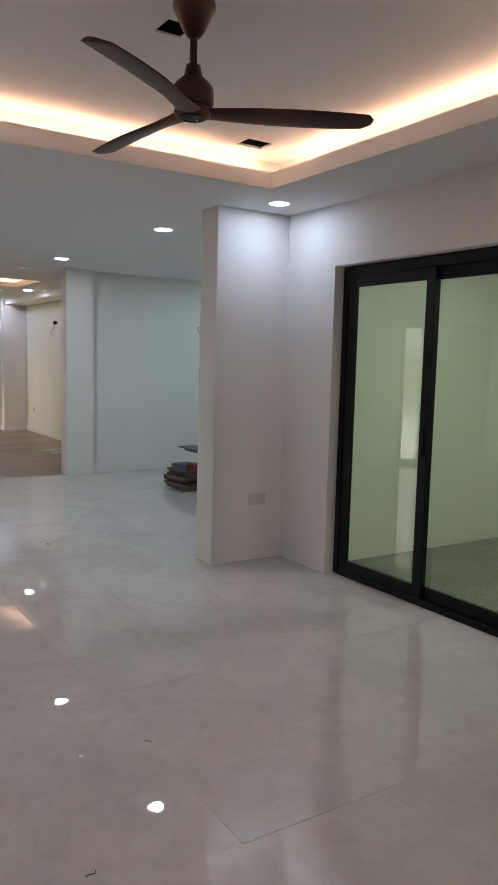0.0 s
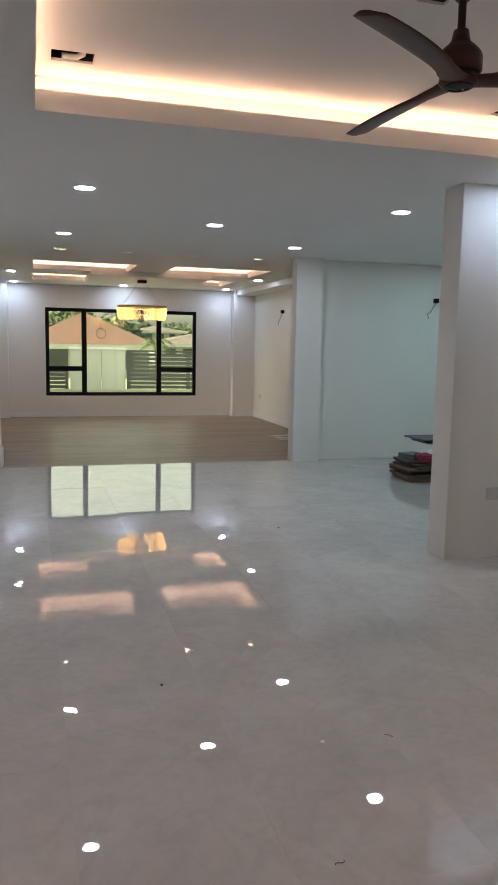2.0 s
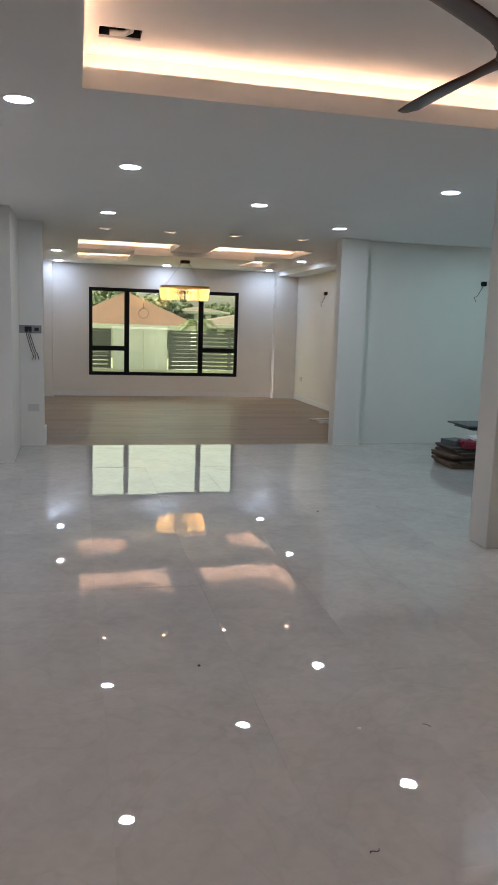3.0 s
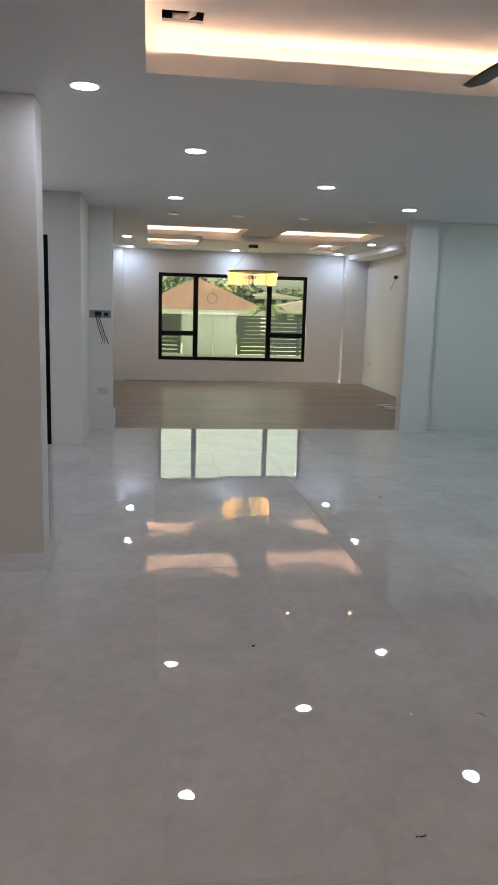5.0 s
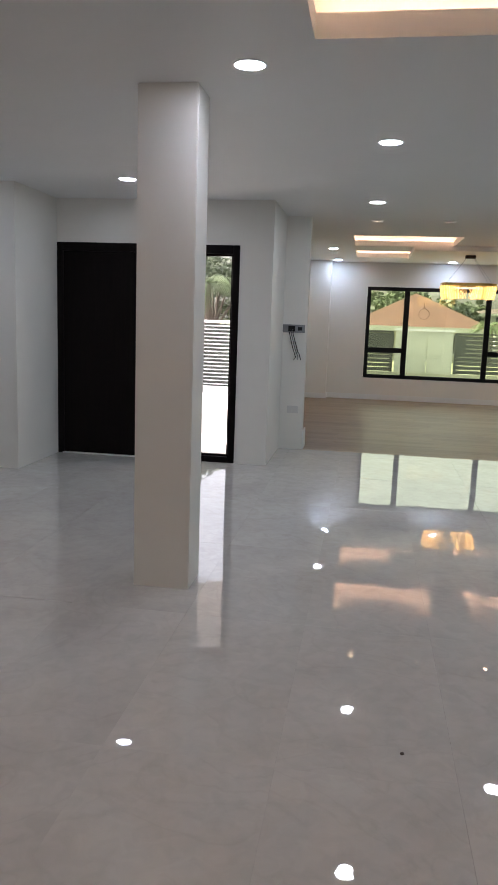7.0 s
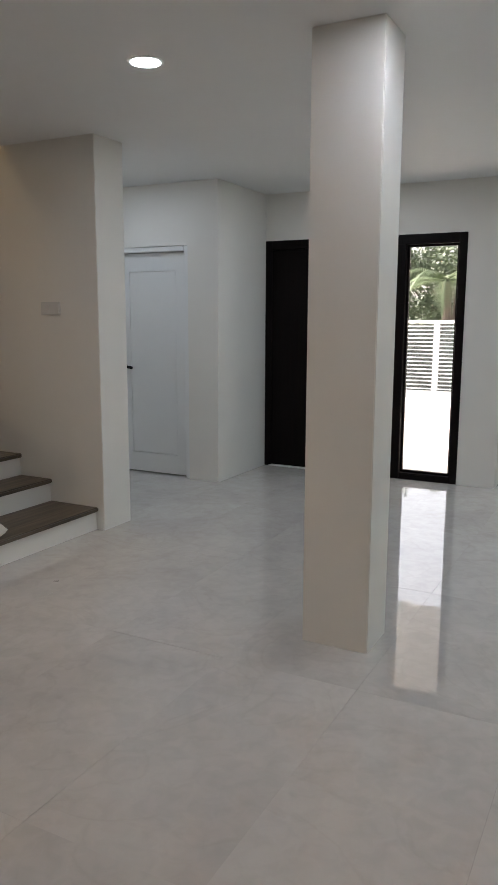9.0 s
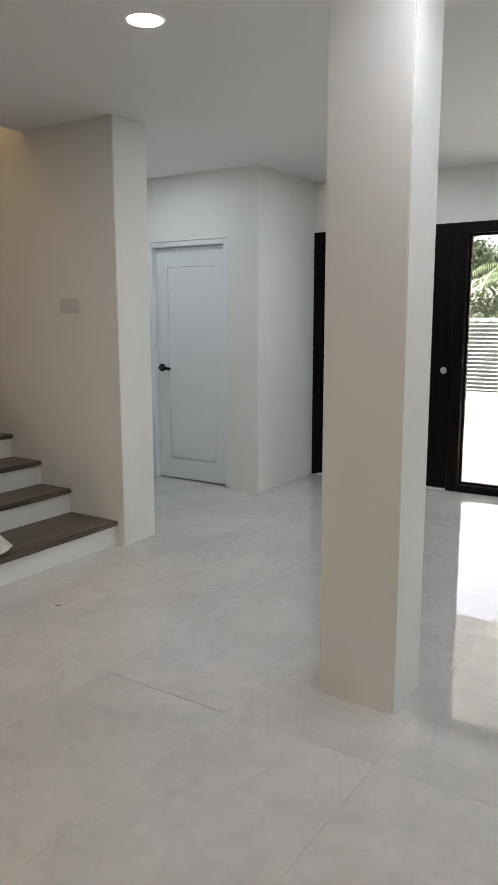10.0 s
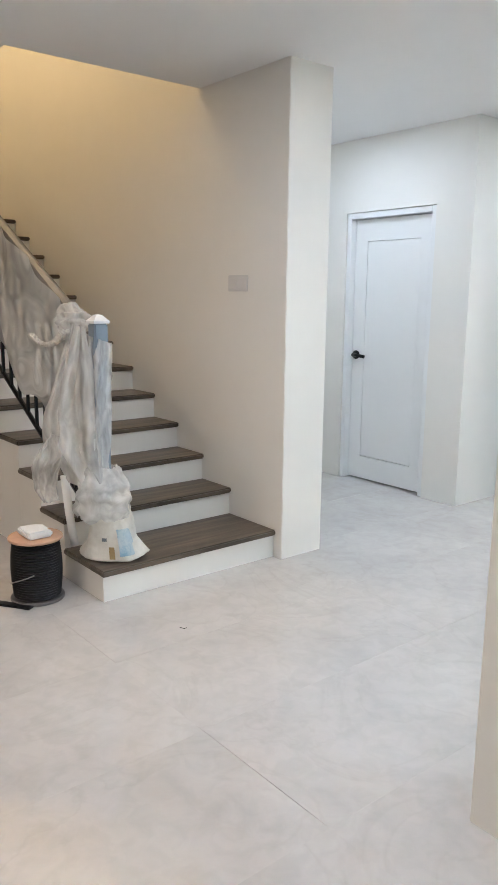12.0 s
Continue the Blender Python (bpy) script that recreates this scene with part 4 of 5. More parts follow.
# ---- chandelier ----
def chandelier():
    cx, cy, z0, z1 = 1.80, 12.18, 1.88, 2.09
    L, D = 0.41, 0.24
    t = thing("chandelier", (cx, cy, 2.535), "oval gold chandelier with tiers of lit amber crystals", "chandelier")

    def oval(u):
        c, s = math.cos(u), math.sin(u)
        return cx + L * math.copysign(abs(c) ** 0.5, c), cy + D * math.copysign(abs(s) ** 0.5, s)
    part("canopy", box(cx - 0.075, cx + 0.075, cy - 0.06, cy + 0.06, 2.485, 2.534, 0.006), M_BRONZE, t)
    N = 64
    bm = bmesh.new()
    lo, hi, li, hi2 = [], [], [], []
    for k in range(N):
        x, y = oval(2 * math.pi * k / N)
        lo.append(bm.verts.new((x, y, z1 - 0.015)))
        hi.append(bm.verts.new((x, y, z1 + 0.025)))
        li.append(bm.verts.new((cx + (x - cx) * 0.86, cy + (y - cy) * 0.8, z1 - 0.015)))
        hi2.append(bm.verts.new((cx + (x - cx) * 0.86, cy + (y - cy) * 0.8, z1 + 0.025)))
    for k in range(N):
        k2 = (k + 1) % N
        bm.faces.new((lo[k], lo[k2], hi[k2], hi[k]))
        bm.faces.new((hi[k], hi[k2], hi2[k2], hi2[k]))
        bm.faces.new((hi2[k], hi2[k2], li[k2], li[k]))
        bm.faces.new((li[k], li[k2], lo[k2], lo[k]))
    part("ring_frame", bm, M_GOLD, t)
    for tier, (z, h, sc) in enumerate(((z1 - 0.012, 0.05, 1.0), (z1 - 0.05, 0.05, 0.985), (z1 - 0.088, 0.05, 0.97), (z1 - 0.125, 0.05, 0.95), (z1 - 0.155, 0.055, 0.93))):
        bm = bmesh.new()
        for k in range(190):
            x, y = oval(2 * math.pi * (k + 0.5 * (tier % 2)) / 190)
            x, y = cx + (x - cx) * sc, cy + (y - cy) * sc
            hh = h * random.uniform(0.7, 1.15)
            r = 0.0072 * random.uniform(0.8, 1.25)
            top, bot = bm.verts.new((x, y, z)), bm.verts.new((x, y, z - hh))
            mid = [bm.verts.new((x + r * math.cos(q * math.pi / 2 + k), y + r * math.sin(q * math.pi / 2 + k), z - hh * 0.6)) for q in range(4)]
            for q in range(4):
                bm.faces.new((top, mid[q], mid[(q + 1) % 4]))
                bm.faces.new((bot, mid[(q + 1) % 4], mid[q]))
        tagged(part("crystal_fringe", bm, M_CRYS, t), "amber crystals glowing from within", kind="stuff")
    for sx in (-1, 1):
        for sy in (-1, 1):
            part("wire", tube([(cx + 0.06 * sx, cy + 0.03 * sy, 2.487), (cx + 0.33 * sx, cy + 0.16 * sy, z1 + 0.02)], 0.0025, 5), M_STEEL, t)
    return t


chandelier()


# ---- switches and sockets ----
def wall_plate(name, x, y, z, w, h, gangs, label, category):
    t = thing(name, (x, y, z), label, category)
    part("plate", box(x - w / 2, x + w / 2, y - 0.010, y - 0.0005, z - h / 2, z + h / 2, 0.003), M_PLATE, t)
    for g in range(gangs):
        gx = x - w / 2 + w * (g + 0.5) / gangs
        part("rocker", box(gx - w / gangs * 0.36, gx + w / gangs * 0.36, y - 0.013, y - 0.0095, z - h * 0.33, z + h * 0.33, 0.001, segs=1), M_PLATE, t)
    return t


wall_plate("light_switch", -3.185, 4.99, 1.515, 0.17, 0.09, 2, "pale double light switch on the stair wall", "light switch")
wall_plate("wall_socket", 3.22, 4.12, 0.47, 0.155, 0.09, 2, "pale double socket low on the plaster wall", "socket")
wall_plate("wall_socket", -0.47, 8.711, 0.46, 0.13, 0.085, 2, "pale double socket low on the pier", "socket")


sock = thing("wall_socket", (4.52, 14.22, 0.45), "small pale socket low on the living room wall", "socket")
part("plate", box(4.510, 4.5195, 14.15, 14.29, 0.405, 0.495, 0.003), M_PLATE, sock)
for k in (0, 1):
    part("rocker", box(4.507, 4.5105, 14.165 + 0.06 * k, 14.215 + 0.06 * k, 0.42, 0.48, 0.001, segs=1), M_PLATE, sock)


def open_boxes():
    t = thing("switch_box", (-0.53, 8.71, 1.38), "row of open grey switch boxes with loose wires hanging out", "switch box")
    bm = plate(-0.71, -0.37, 1.335, 1.425, 0, 0.012, [(-0.69, -0.63, 1.35, 1.41), (-0.56, -0.48, 1.35, 1.41), (-0.45, -0.40, 1.36, 1.40)])
    bmesh.ops.rotate(bm, verts=bm.verts, matrix=Matrix.Rotation(radians(90), 3, "X"))
    bmesh.ops.translate(bm, verts=bm.verts, vec=(0, 8.7105, 0))
    part("plate", bm, mat("grey_box", (0.28, 0.28, 0.29), 0.6, var=0.3, scale=15), t)
    # thin black sheet behind the holes, painting the shade of empty boxes
    part("hollow_shade", box(-0.70, -0.38, 8.7085, 8.7105, 1.345, 1.415), M_DARK, t)
    for k in range(3):
        dx = 0.02 * k
        pts = [(-0.53 + dx, 8.70, 1.37), (-0.54 + dx, 8.67, 1.33), (-0.50 + dx * 1.6, 8.67, 1.18 - 0.03 * k), (-0.46 + dx, 8.675, 1.06 + 0.02 * k), (-0.48 + dx * 2, 8.68, 1.03)]
        part("wire", tube(pts, 0.0045, 6), M_GREY if k % 2 else M_BLACK, t)
    return t


open_boxes()


def wire_stub(x, y, z, dx, dy):
    t = thing("cable_outlet", (x, y, z), "black cable stub with a thin wire hanging from the wall", "cable outlet")
    part("gland", box(x - 0.03, x + 0.03, y - 0.03, y + 0.03, z - 0.03, z + 0.03, 0.006), M_BLACK, t)
    part("wire", tube([(x, y, z - 0.02), (x + dx * 0.5, y + dy * 0.5, z - 0.09), (x + dx, y + dy, z - 0.16), (x + dx * 1.5, y + dy * 1.5, z - 0.18), (x + dx * 1.2, y + dy * 1.2, z - 0.24)], 0.005, 6), M_GREY, t)
    return t


wire_stub(4.49, 12.8, 2.12, -0.05, 0.02)
wire_stub(5.30, 8.69, 2.14, -0.09, -0.01)


# ---- stack of cartons in the alcove ----
def flat_box(name, cx, cy, z, w, d, h, rz, m, label, category, crumple=0.0):
    bm = box(-w / 2, w / 2, -d / 2, d / 2, 0, h, 0.004 if not crumple else 0.012)
    if crumple:
        bmesh.ops.subdivide_edges(bm, edges=bm.edges[:], cuts=4, use_grid_fill=True)
        for v in bm.verts:
            if v.co.z > h * 0.2:
                v.co += Vector((1, 1, 0.7)) * crumple * noise.noise(v.co * 9 + Vector((cx, cy, z)) * 5)
    ob = part(name, bm, m)
    ob.location = (cx, cy, z)
    ob.rotation_euler = (0, 0, radians(rz))
    return tagged(ob, label, category, "pile of packaging")


pile = random.Random(21)
z = 0.001
for k in range(8):
    h = (0.036, 0.030, 0.024, 0.032, 0.026, 0.028, 0.022, 0.022)[k]
    w, d = pile.uniform(0.56, 0.66) - 0.012 * k, pile.uniform(0.47, 0.56) - 0.008 * k
    flat_box("carton", 4.37 + pile.uniform(-0.03, 0.03), 7.17 + pile.uniform(-0.03, 0.03), z, w, d, h, pile.uniform(-10, 12), M_CARD if k in (0, 1, 4) else M_CARD2,
             "flattened brown carton in a dusty pile" if k in (0, 1, 4) else "dark dusty flattened carton in a pile", "carton")
    z += h + 0.0005
flat_box("grey_box", 4.27, 7.25, 0.225, 0.24, 0.26, 0.06, 14, M_GREY, "small grey box on a pile of cartons", "box")
flat_box("red_bag", 4.42, 7.03, 0.226, 0.40, 0.27, 0.075, -8, M_RED, "crumpled red cloth bag on a pile of cartons", "bag", 0.04)
flat_box("white_cloth", 4.50, 7.16, 0.29, 0.22, 0.22, 0.035, 10, M_PAPER, "crumpled white cloth on a red bag", "cloth", 0.04)


def low_table():
    t = thing("folding_table", (4.62, 7.55, 0), "low dark folding table behind the cartons", "table")
    part("tabletop", box(4.46, 5.1, 7.35, 7.85, 0.405, 0.422, 0.004), M_GREY, t)
    part("under_shelf", box(4.54, 5.06, 7.38, 7.82, 0.365, 0.38, 0.004), M_GREY, t)
    for x in (4.86, 5.06):
        for y in (7.40, 7.80):
            part("leg", tube([(x, y, 0.0), (x, y, 0.401)], 0.012, 8), M_BLACK, t)
    return t


low_table()
for x, y, l, rz in ((4.12, 11.30, 0.75, 22), (4.16, 11.02, 0.70, 14), (4.18, 10.80, 0.8, 8)):
    bm = box(-l / 2, l / 2, -0.035, 0.035, 0, 0.012, 0.002)
    ob = part("skirting_offcut", bm, M_WHITE)
    ob.location, ob.rotation_euler = (x, y, 0.001), (0, 0, radians(rz))
    tagged(ob, "white offcut of skirting board lying on the plank floor", "board", "skirting offcuts")

# ---- scraps on the tiles ----
def scrap(x, y, size, m, label, curl=0.0, turn=0.0):
    bm = bmesh.new()
    if curl:
        pts = [(size * (k / 6 - 0.5), curl * math.sin(k * 0.9 + turn), 0.0015) for k in range(7)]
        tube(pts, 0.0014, 5, bm)
    else:
        bmesh.ops.create_icosphere(bm, subdivisions=2, radius=size / 2)
        for v in bm.verts:
            v.co *= 1 + 0.35 * noise.noise(v.co * 90 + Vector((x, y, 0)))
            v.co.z = max(0.0, v.co.z * 0.6 + size * 0.15)
    bmesh.ops.rotate(bm, verts=bm.verts, matrix=Matrix.Rotation(turn, 3, "Z"))
    ob = part("scrap", bm, m)
    ob.location = (x, y, 0.0)
    return tagged(ob, label, "scrap", "scraps on the floor")


scrap(0.545, 2.64, 0.014, M_CARD2, "tiny dark crumb lying on the polished tiles")
scrap(1.96, 5.26, 0.019, M_CARD2, "small dark lump lying on the polished tiles")
scrap(0.86, 1.38, 0.035, M_BLACK, "thin curled black thread lying on the tiles", 0.008, 0.6)
scrap(1.33, 2.00, 0.035, M_CARD, "thin brown thread lying on the tiles", 0.004, -0.7)
scrap(-2.38, 4.06, 0.03, M_BLACK, "short dark thread lying on the tiles", 0.006, 1.1)
scrap(1.06, 2.02, 0.016, M_PAPER, "small pale plaster crumb on the tiles")

# ---- outdoors ----
structure("ground", plate(-400, 400, -300, 600, -0.5, -0.32, []), M_GRASS, "dry grassy ground reaching to the horizon", "ground")
structure("pavement", box(-14, 12, 15.1, 23.4, -0.30, -0.14), M_CONC, "pale concrete yard in front of the house", "pavement")
structure("pavement_entrance", box(-14, -1.1, 7.8, 15.1, -0.30, -0.05), M_APRON, "pale concrete apron outside the front door", "pavement")


structure("porch_roof", box(-4.6, -1.1, 7.8, 12.0, 2.9, 3.04, 0.01), mat("porch_soffit", (0.22, 0.21, 0.20), 0.7, var=0.1, scale=2), "flat grey porch roof over the front door", "roof")


def slat_fence(x0, x1, y, z0, z1, n, m_slat, m_post, posts, gap, label):
    t = thing("fence", ((x0 + x1) / 2, y, z0), label, "fence")
    pitch = (z1 - z0) / n
    for k in range(n):
        z = z0 + pitch * (k + 0.5)
        bm = box(x0, x1, y - 0.02, y + 0.02, z - pitch * gap / 2, z + pitch * gap / 2)
        part("slat", bm, m_slat, t)
    for x in posts:
        part("post", box(x - 0.05, x + 0.05, y - 0.05, y + 0.05, -0.32, z1 + 0.02, 0.006), m_post, t)
    part("top_rail", box(x0, x1, y - 0.035, y + 0.035, z1 + 0.021, z1 + 0.08, 0.005), m_post, t)
    return t


slat_fence(2.98, 9.0, 24.0, 0.0, 1.18, 9, M_SLAT, M_SLAT, (3.03, 5.0, 7.0, 8.95), 0.80, "grey horizontal slat fence beside a pale gate")
slat_fence(-4.0, 1.12, 24.0, 0.0, 1.18, 9, M_SLAT, M_SLAT, (-3.95, -1.4, 1.07), 0.80, "grey horizontal slat fence beside a pale gate")
fd = slat_fence(-9.0, -1.2, 16.0, 0.02, 1.34, 17, M_SLATW, M_SLATW, (-7.0, -5.1, -3.2, -1.3), 0.26, "white louvred metal fence at the edge of the yard")
# added sheet behind the slats makes the dark bands between the white lines
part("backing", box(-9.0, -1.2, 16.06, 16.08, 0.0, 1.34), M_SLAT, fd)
part("kerb", box(-9.0, -1.2, 15.92, 16.1, -0.32, 0.015), M_SLATW, fd)
structure("fence_plinth", box(-4.0, 9.0, 23.85, 24.15, -0.32, -0.005), M_RENDER, "low pale wall below the slat fence", "wall")


def gate():
    t = thing("gate", (2.05, 24.0, -0.3), "pale painted double gate with framed panels", "gate")
    for a, b in ((1.18, 2.14), (2.16, 2.92)):
        lf = part("leaf", box(a, b, 23.92, 23.98, -0.28, 1.27, 0.006), M_GATE, t)
        for z0, z1 in ((-0.15, 0.45), (0.52, 1.15)):
            part("panel", box(a + 0.10, b - 0.10, 23.895, 23.921, z0, z1, 0.012), M_GATE, lf)
    part("lintel", box(1.15, 2.95, 23.85, 24.02, 1.275, 1.34, 0.006), M_SLATW, t)
    return t


gate()


def hip_house(x0, x1, y0, y1, zb, ze, zr, m_wall, m_roof, label, windows=()):
    t = thing("house", ((x0 + x1) / 2, (y0 + y1) / 2, zb), label, "house")
    w = part("wall", box(x0 + 0.5, x1 - 0.5, y0 + 0.5, y1 - 0.5, zb, ze), m_wall, t)
    bm = bmesh.new()
    cx, cy = (x0 + x1) / 2, (y0 + y1) / 2
    h = (min(x1 - x0, y1 - y0)) / 2
    a = [bm.verts.new(p) for p in ((x0, y0, ze), (x1, y0, ze), (x1, y1, ze), (x0, y1, ze))]
    if x1 - x0 >= y1 - y0:
        r = [bm.verts.new((x0 + h, cy, zr)), bm.verts.new((x1 - h, cy, zr))]
        fs = ((a[0], a[1], r[1], r[0]), (a[1], a[2], r[1]), (a[2], a[3], r[0], r[1]), (a[3], a[0], r[0]))
    else:
        r = [bm.verts.new((cx, y0 + h, zr)), bm.verts.new((cx, y1 - h, zr))]
        fs = ((a[0], a[1], r[0]), (a[1], a[2], r[1], r[0]), (a[2], a[3], r[1]), (a[3], a[0], r[0], r[1]))
    for f in fs:
        bm.faces.new(f)
    bm.faces.new(a[::-1])
    rf = part("roof", bm, m_roof, t)
    part("fascia", box(x0 - 0.05, x1 + 0.05, y0 - 0.06, y0 - 0.01, ze - 0.22, ze + 0.02), M_GATE, t)
    for wx, wz, ww, wh in windows:
        wi = part("window", box(wx - ww / 2, wx + ww / 2, y0 + 0.44, y0 + 0.52, wz, wz + wh), M_SLAT, t)
        part("sill", box(wx - ww / 2 - 0.1, wx + ww / 2 + 0.1, y0 + 0.38, y0 + 0.5, wz - 0.12, wz - 0.01), M_GATE, wi)
    return t


hip_house(-0.9, 6.4, 38.0, 46.0, -0.4, 1.35, 3.12, M_RENDER, M_ROOF, "single-storey house with a terracotta hip roof behind the gate", ((1.0, 0.1, 1.2, 0.9), (4.5, 0.1, 1.2, 0.9)))
hip_house(9.2, 17.5, 58.0, 68.0, -0.4, 1.45, 2.35, M_GATE, M_ROOF2, "distant pale house with a greyish roof", ((10.6, 0.5, 0.8, 0.6), (12.0, 0.5, 0.8, 0.6), (13.6, 0.5, 0.8, 0.6)))
hip_house(-6.5, 0.6, 52.0, 62.0, -0.4, 2.6, 3.6, M_RENDER, M_ROOF2, "distant house with a dull roof among trees", ((-3.0, 1.0, 1.0, 0.9),))
hip_house(9.8, 15.5, 76.0, 84.0, -0.4, 2.75, 3.3, M_GATE, M_ROOF2, "distant two-storey pale house among trees", ((11.6, 1.95, 0.6, 0.5), (12.8, 1.95, 0.6, 0.5), (14.0, 1.95, 0.6, 0.5)))


def tree(x, y, z0, height, spread, leaves, size, material, label, seed):
    rnd = random.Random(seed)
    t = thing("tree", (x, y, z0), label, "tree", "trees behind the fence")
    fork = z0 + height * 0.38
    tr = tube([(x, y, z0), (x + 0.1 * rnd.uniform(-1, 1), y, z0 + height * 0.2), (x + 0.2 * rnd.uniform(-1, 1), y, fork)], 0.05 * height * 0.6, 8, r_end=0.02 * height)
    clumps = []
    for k in range(9):
        a = 2 * math.pi * k / 9 + rnd.uniform(-0.3, 0.3)
        r = spread * rnd.uniform(0.25, 0.85)
        c = Vector((x + r * math.cos(a), y + r * math.sin(a), z0 + height * rnd.uniform(0.5, 0.92)))
        clumps.append((c, spread * rnd.uniform(0.25, 0.45)))
        tube([(x, y, fork * 0.97 + z0 * 0.03), tuple(Vector((x, y, fork)).lerp(c, 0.5) + Vector((0, 0, 0.1))), tuple(c)], 0.012 * height, 6, tr, 0.004 * height)
    part("trunk", tr, M_BARK, t)
    verts, faces = [], []
    for k in range(leaves):
        c, r = clumps[k % len(clumps)]
        d = Vector((rnd.gauss(0, 1), rnd.gauss(0, 1), rnd.gauss(0, 0.8)))
        p = c + d.normalized() * r * (rnd.random() ** 0.45)
        u = Vector((rnd.gauss(0, 1), rnd.gauss(0, 1), rnd.gauss(0, 0.6))).normalized()
        v = u.cross(Vector((rnd.gauss(0, 1), rnd.gauss(0, 1), rnd.gauss(0, 1)))).normalized()
        s = size * rnd.uniform(0.6, 1.3)
        i = len(verts)
        verts += [p - u * s, p + v * s * 0.5, p + u * s, p - v * s * 0.5]
        faces.append((i, i + 1, i + 2, i + 3))
    me = bpy.data.meshes.new("crown")
    me.from_pydata([tuple(q - BASE[t]) for q in verts], [], faces)
    me.materials.append(material)
    ob = new("crown", me)
    ob.parent = t
    tagged(ob, kind="stuff")
    return t


for k, (x, y, h, s) in enumerate(((-2.0, 66, 4.7, 2.8), (3.5, 70, 4.4, 3.0), (7.0, 66, 3.7, 2.4), (8.8, 74, 3.8, 2.4), (13.2, 92, 5.2, 1.2), (17.0, 90, 3.8, 3.0), (0.5, 82, 5.6, 3.4), (20.0, 84, 3.6, 3.0), (-5.5, 60, 4.6, 2.8), (5.2, 56, 3.3, 1.8))):
    tree(x, y, -0.4, h, s, 2200, 0.24, M_LEAF, "leafy green tree behind the houses", 10 + k)
for k, (x, y, h, s) in enumerate(((-6.0, 21.0, 3.7, 1.3), (-4.3, 22.5, 3.9, 1.4), (-7.8, 20.0, 3.5, 1.4), (-5.4, 25.0, 4.4, 1.8), (-9.5, 23.0, 4.0, 1.8), (-2.6, 23.5, 3.9, 1.5), (-3.4, 27.0, 4.3, 1.7))):
    tree(x, y, -0.4, h, s, 4000, 0.075, M_LEAF, "leafy green tree behind the louvred fence", 40 + k)


def palm(x, y, z0, height, n, length, seed):
    rnd = random.Random(seed)
    t = thing("palm_tree", (x, y, z0), "palm tree with drooping yellow-green fronds", "palm tree")
    part("trunk", tube([(x, y, z0), (x + 0.08, y, z0 + height * 0.5), (x, y, z0 + height)], 0.14, 10, r_end=0.10), M_BARK, t)
    for k in range(n):
        a = 2 * math.pi * k / n + rnd.uniform(-0.2, 0.2)
        lift = rnd.uniform(0.1, 0.9)
        verts, faces = [], []
        pts = []
        for i in range(15):
            u = i / 14
            r = length * u * (1 - 0.15 * u)
            z = z0 + height + length * (lift * u - (0.55 + 0.5 * lift) * u * u)
            pts.append(Vector((x + r * math.cos(a), y + r * math.sin(a), z)))
        side = Vector((-math.sin(a), math.cos(a), 0))
        for i in range(1, 15):
            d = (pts[i] - pts[i - 1]).normalized()
            for q in (0.25, 0.75):
                p = pts[i - 1].lerp(pts[i], q)
                ll = length * 0.24 * math.sin(math.pi * min(1, (i + q) / 15 * 0.9 + 0.1))
                for sg in (-1, 1):
                    j = len(verts)
                    tip = p + side * sg * ll * 0.8 + d * ll * 0.45 + Vector((0, 0, -ll * 0.35))
                    verts += [p - d * 0.02, p + d * 0.02, tip]
                    faces.append((j, j + 1, j + 2))
        for i in range(14):
            j = len(verts)
            verts += [pts[i] + side * 0.02, pts[i] - side * 0.02, pts[i + 1] - side * 0.015, pts[i + 1] + side * 0.015]
            faces.append((j, j + 1, j + 2, j + 3))
        me = bpy.data.meshes.new("frond")
        me.from_pydata([tuple(v - BASE[t]) for v in verts], [], faces)
        me.materials.append(M_LEAF2)
        ob = new("frond", me)
        ob.parent = t
    return t


palm(-3.9, 19.6, -0.4, 2.75, 13, 1.8, 3)
palm(5.95, 36.8, -0.4, 1.9, 14, 1.3, 5)

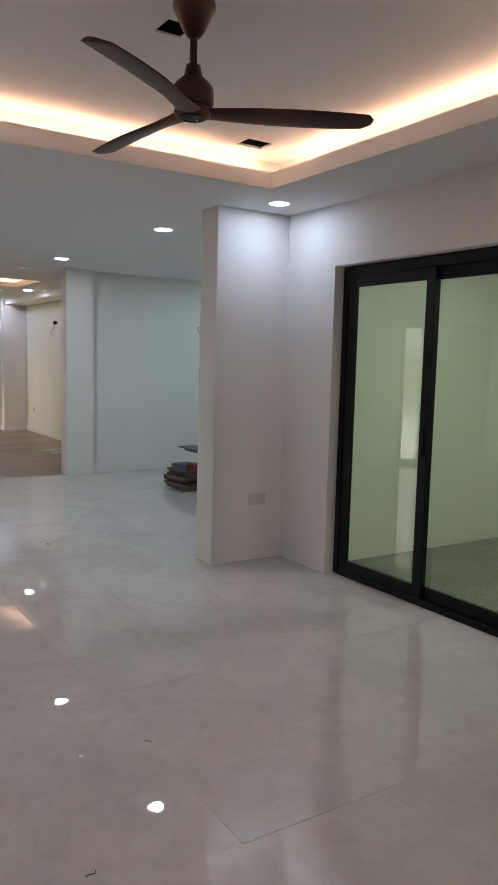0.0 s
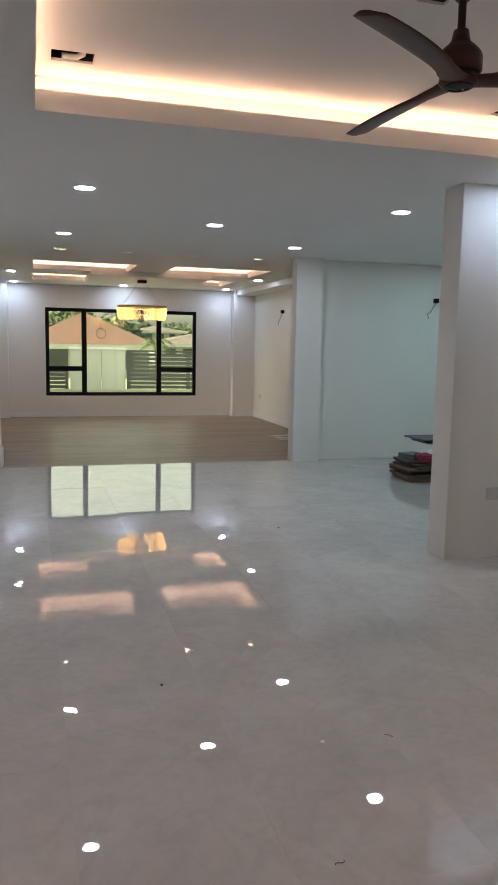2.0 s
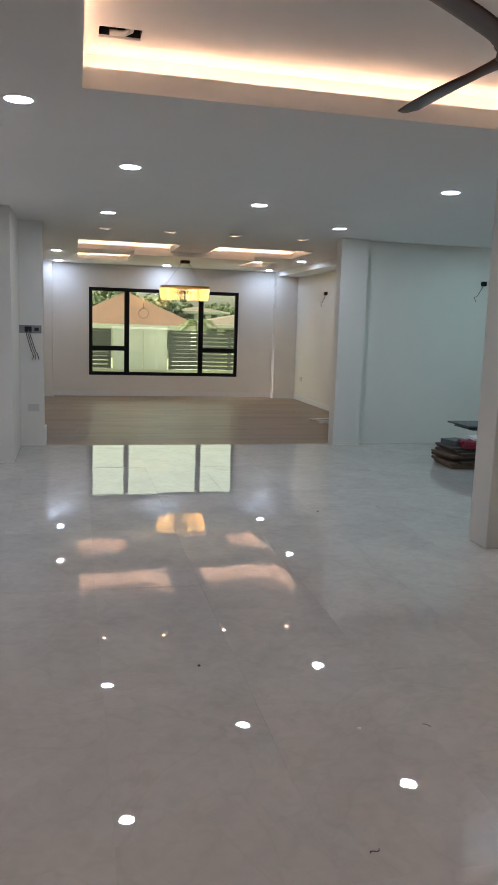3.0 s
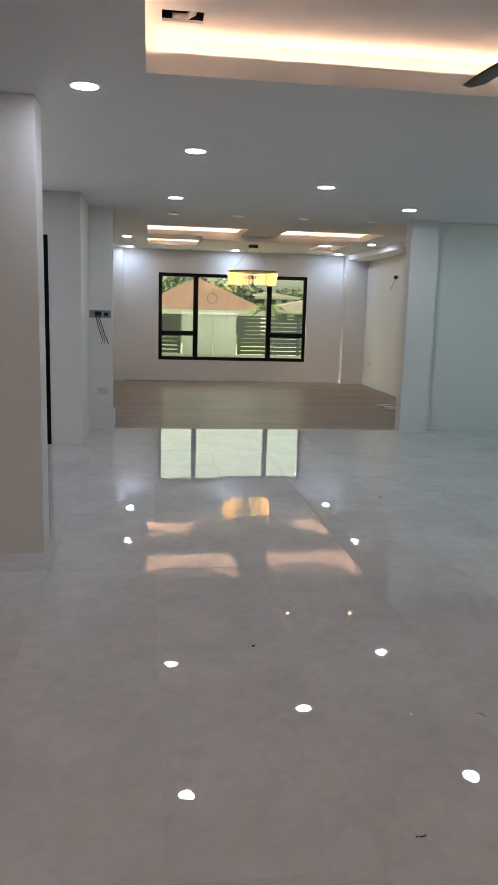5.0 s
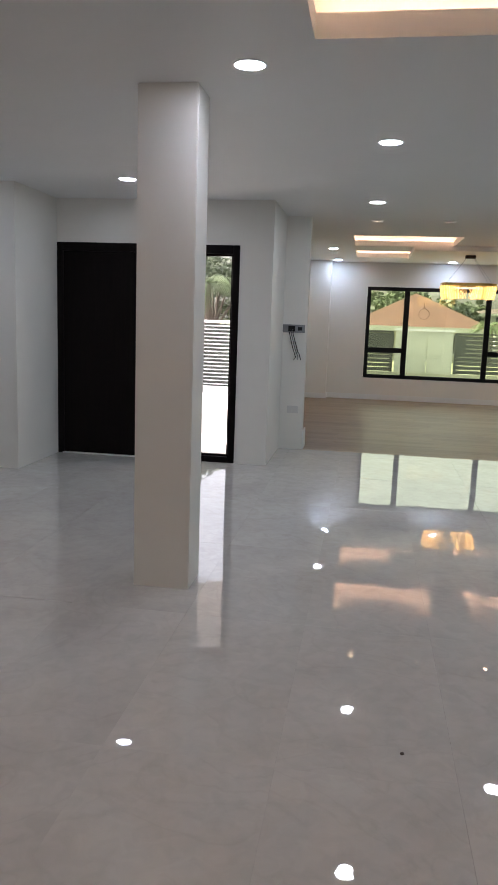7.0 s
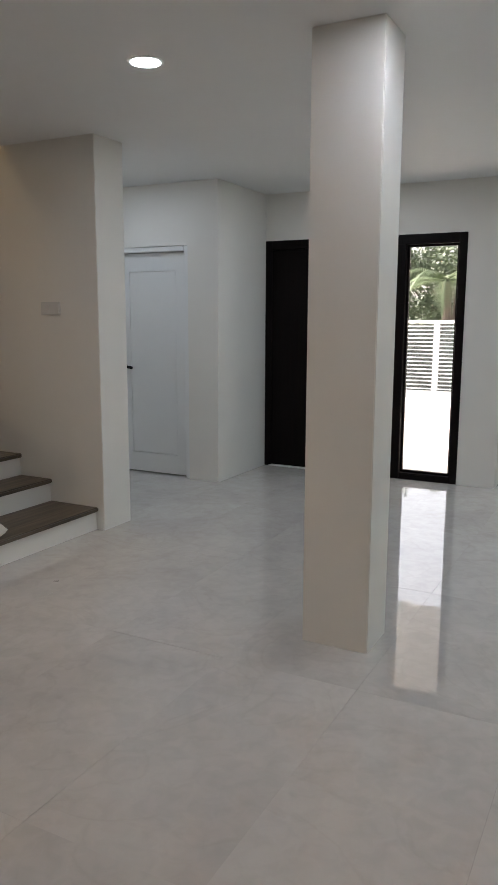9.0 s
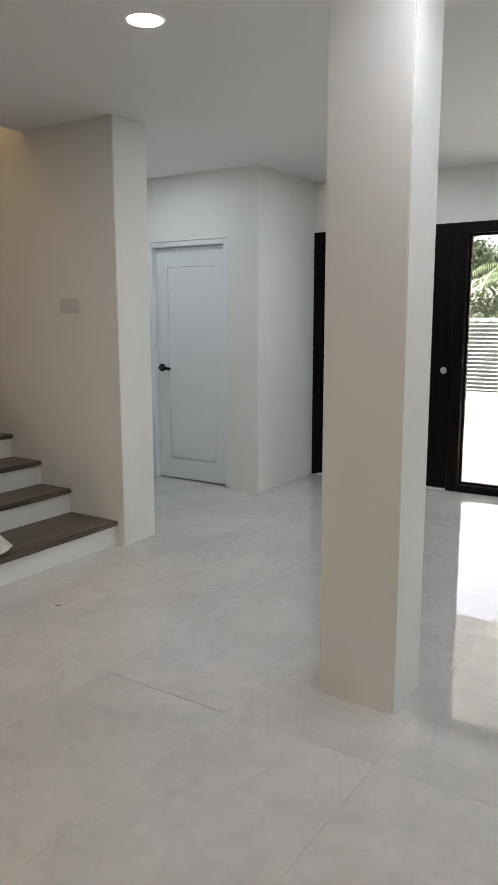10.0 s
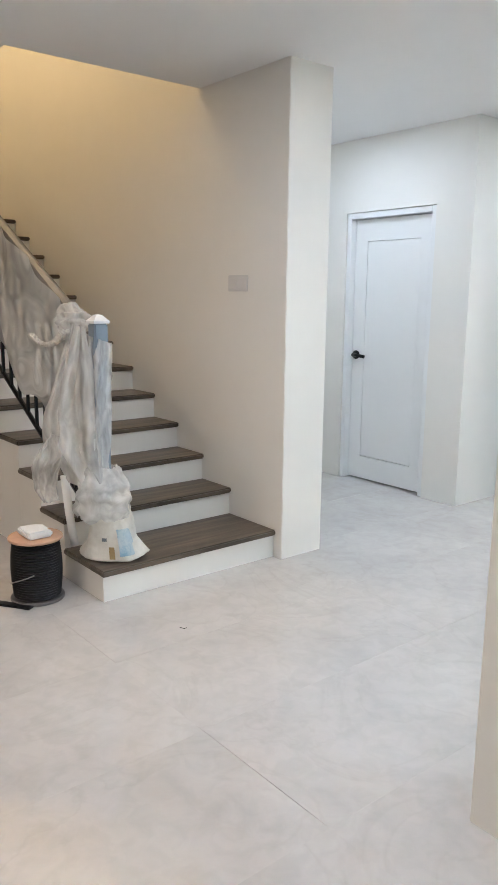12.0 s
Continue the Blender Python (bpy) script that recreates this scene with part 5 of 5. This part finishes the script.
# ---- pieces of the floors ----
XL = [-6.9] + [0.12 + 0.6 * k for k in range(-11, 11)] + [6.3]
YL = [-3.0] + [3.67 + 1.2 * k for k in range(-5, 5)] + [8.71]
tiles = {}


def tile_mesh(w, d):
    key = (round(w, 3), round(d, 3))
    if key not in tiles:
        bm = box(-w / 2, w / 2, -d / 2, d / 2, -0.010, 0, 0)
        me = bpy.data.meshes.new("tile")
        bm.to_mesh(me)
        bm.free()
        me.materials.append(M_TILE)
        tiles[key] = me
    return tiles[key]


rnd = random.Random(7)
for xa, xb in zip(XL, XL[1:]):
    for ya, yb in zip(YL, YL[1:]):
        x0, x1, y0, y1 = xa, xb, ya, yb
        if x0 > 3.45 and y1 < 4.2 or x0 < -4.8 and y0 > 5.2:
            continue
        if x1 > 3.5 and y0 < 4.1:
            if y1 < 4.2:
                x1 = 3.53
            elif x0 > 3.4:
                y0 = 4.12
        g = 0.00025
        w, d = x1 - x0 - 2 * g, y1 - y0 - 2 * g
        if w < 0.05 or d < 0.05:
            continue
        ob = new("tile", tile_mesh(w, d))
        ob.location = ((x0 + x1) / 2, (y0 + y1) / 2, rnd.uniform(-0.0003, 0.0))
        ob.rotation_euler = (rnd.gauss(0, 0.0011), rnd.gauss(0, 0.0009), 0)
        ob.parent = floor
planks = {}
row = 0
y = 8.712
while y < 14.905:
    yb = min(y + 0.18, 14.908)
    x = -0.948 - rnd.uniform(0, 1.1)
    while x < 4.51:
        x0, x1 = max(x, -0.948), min(x + 1.22, 4.518)
        if x1 - x0 > 0.03:
            key = (round(x1 - x0, 2), round(yb - y, 3))
            if key not in planks:
                w, d = key[0] - 0.002, key[1] - 0.002
                bm = box(-w / 2, w / 2, -d / 2, d / 2, -0.010, 0)
                me = bpy.data.meshes.new("plank")
                bm.to_mesh(me)
                bm.free()
                me.materials.append(M_WOOD)
                planks[key] = me
            ob = new("plank", planks[key])
            ob.location = ((x0 + x1) / 2, (y + yb) / 2, rnd.uniform(-0.0004, 0))
            ob.parent = floor_wood
        x += 1.22
    y = yb
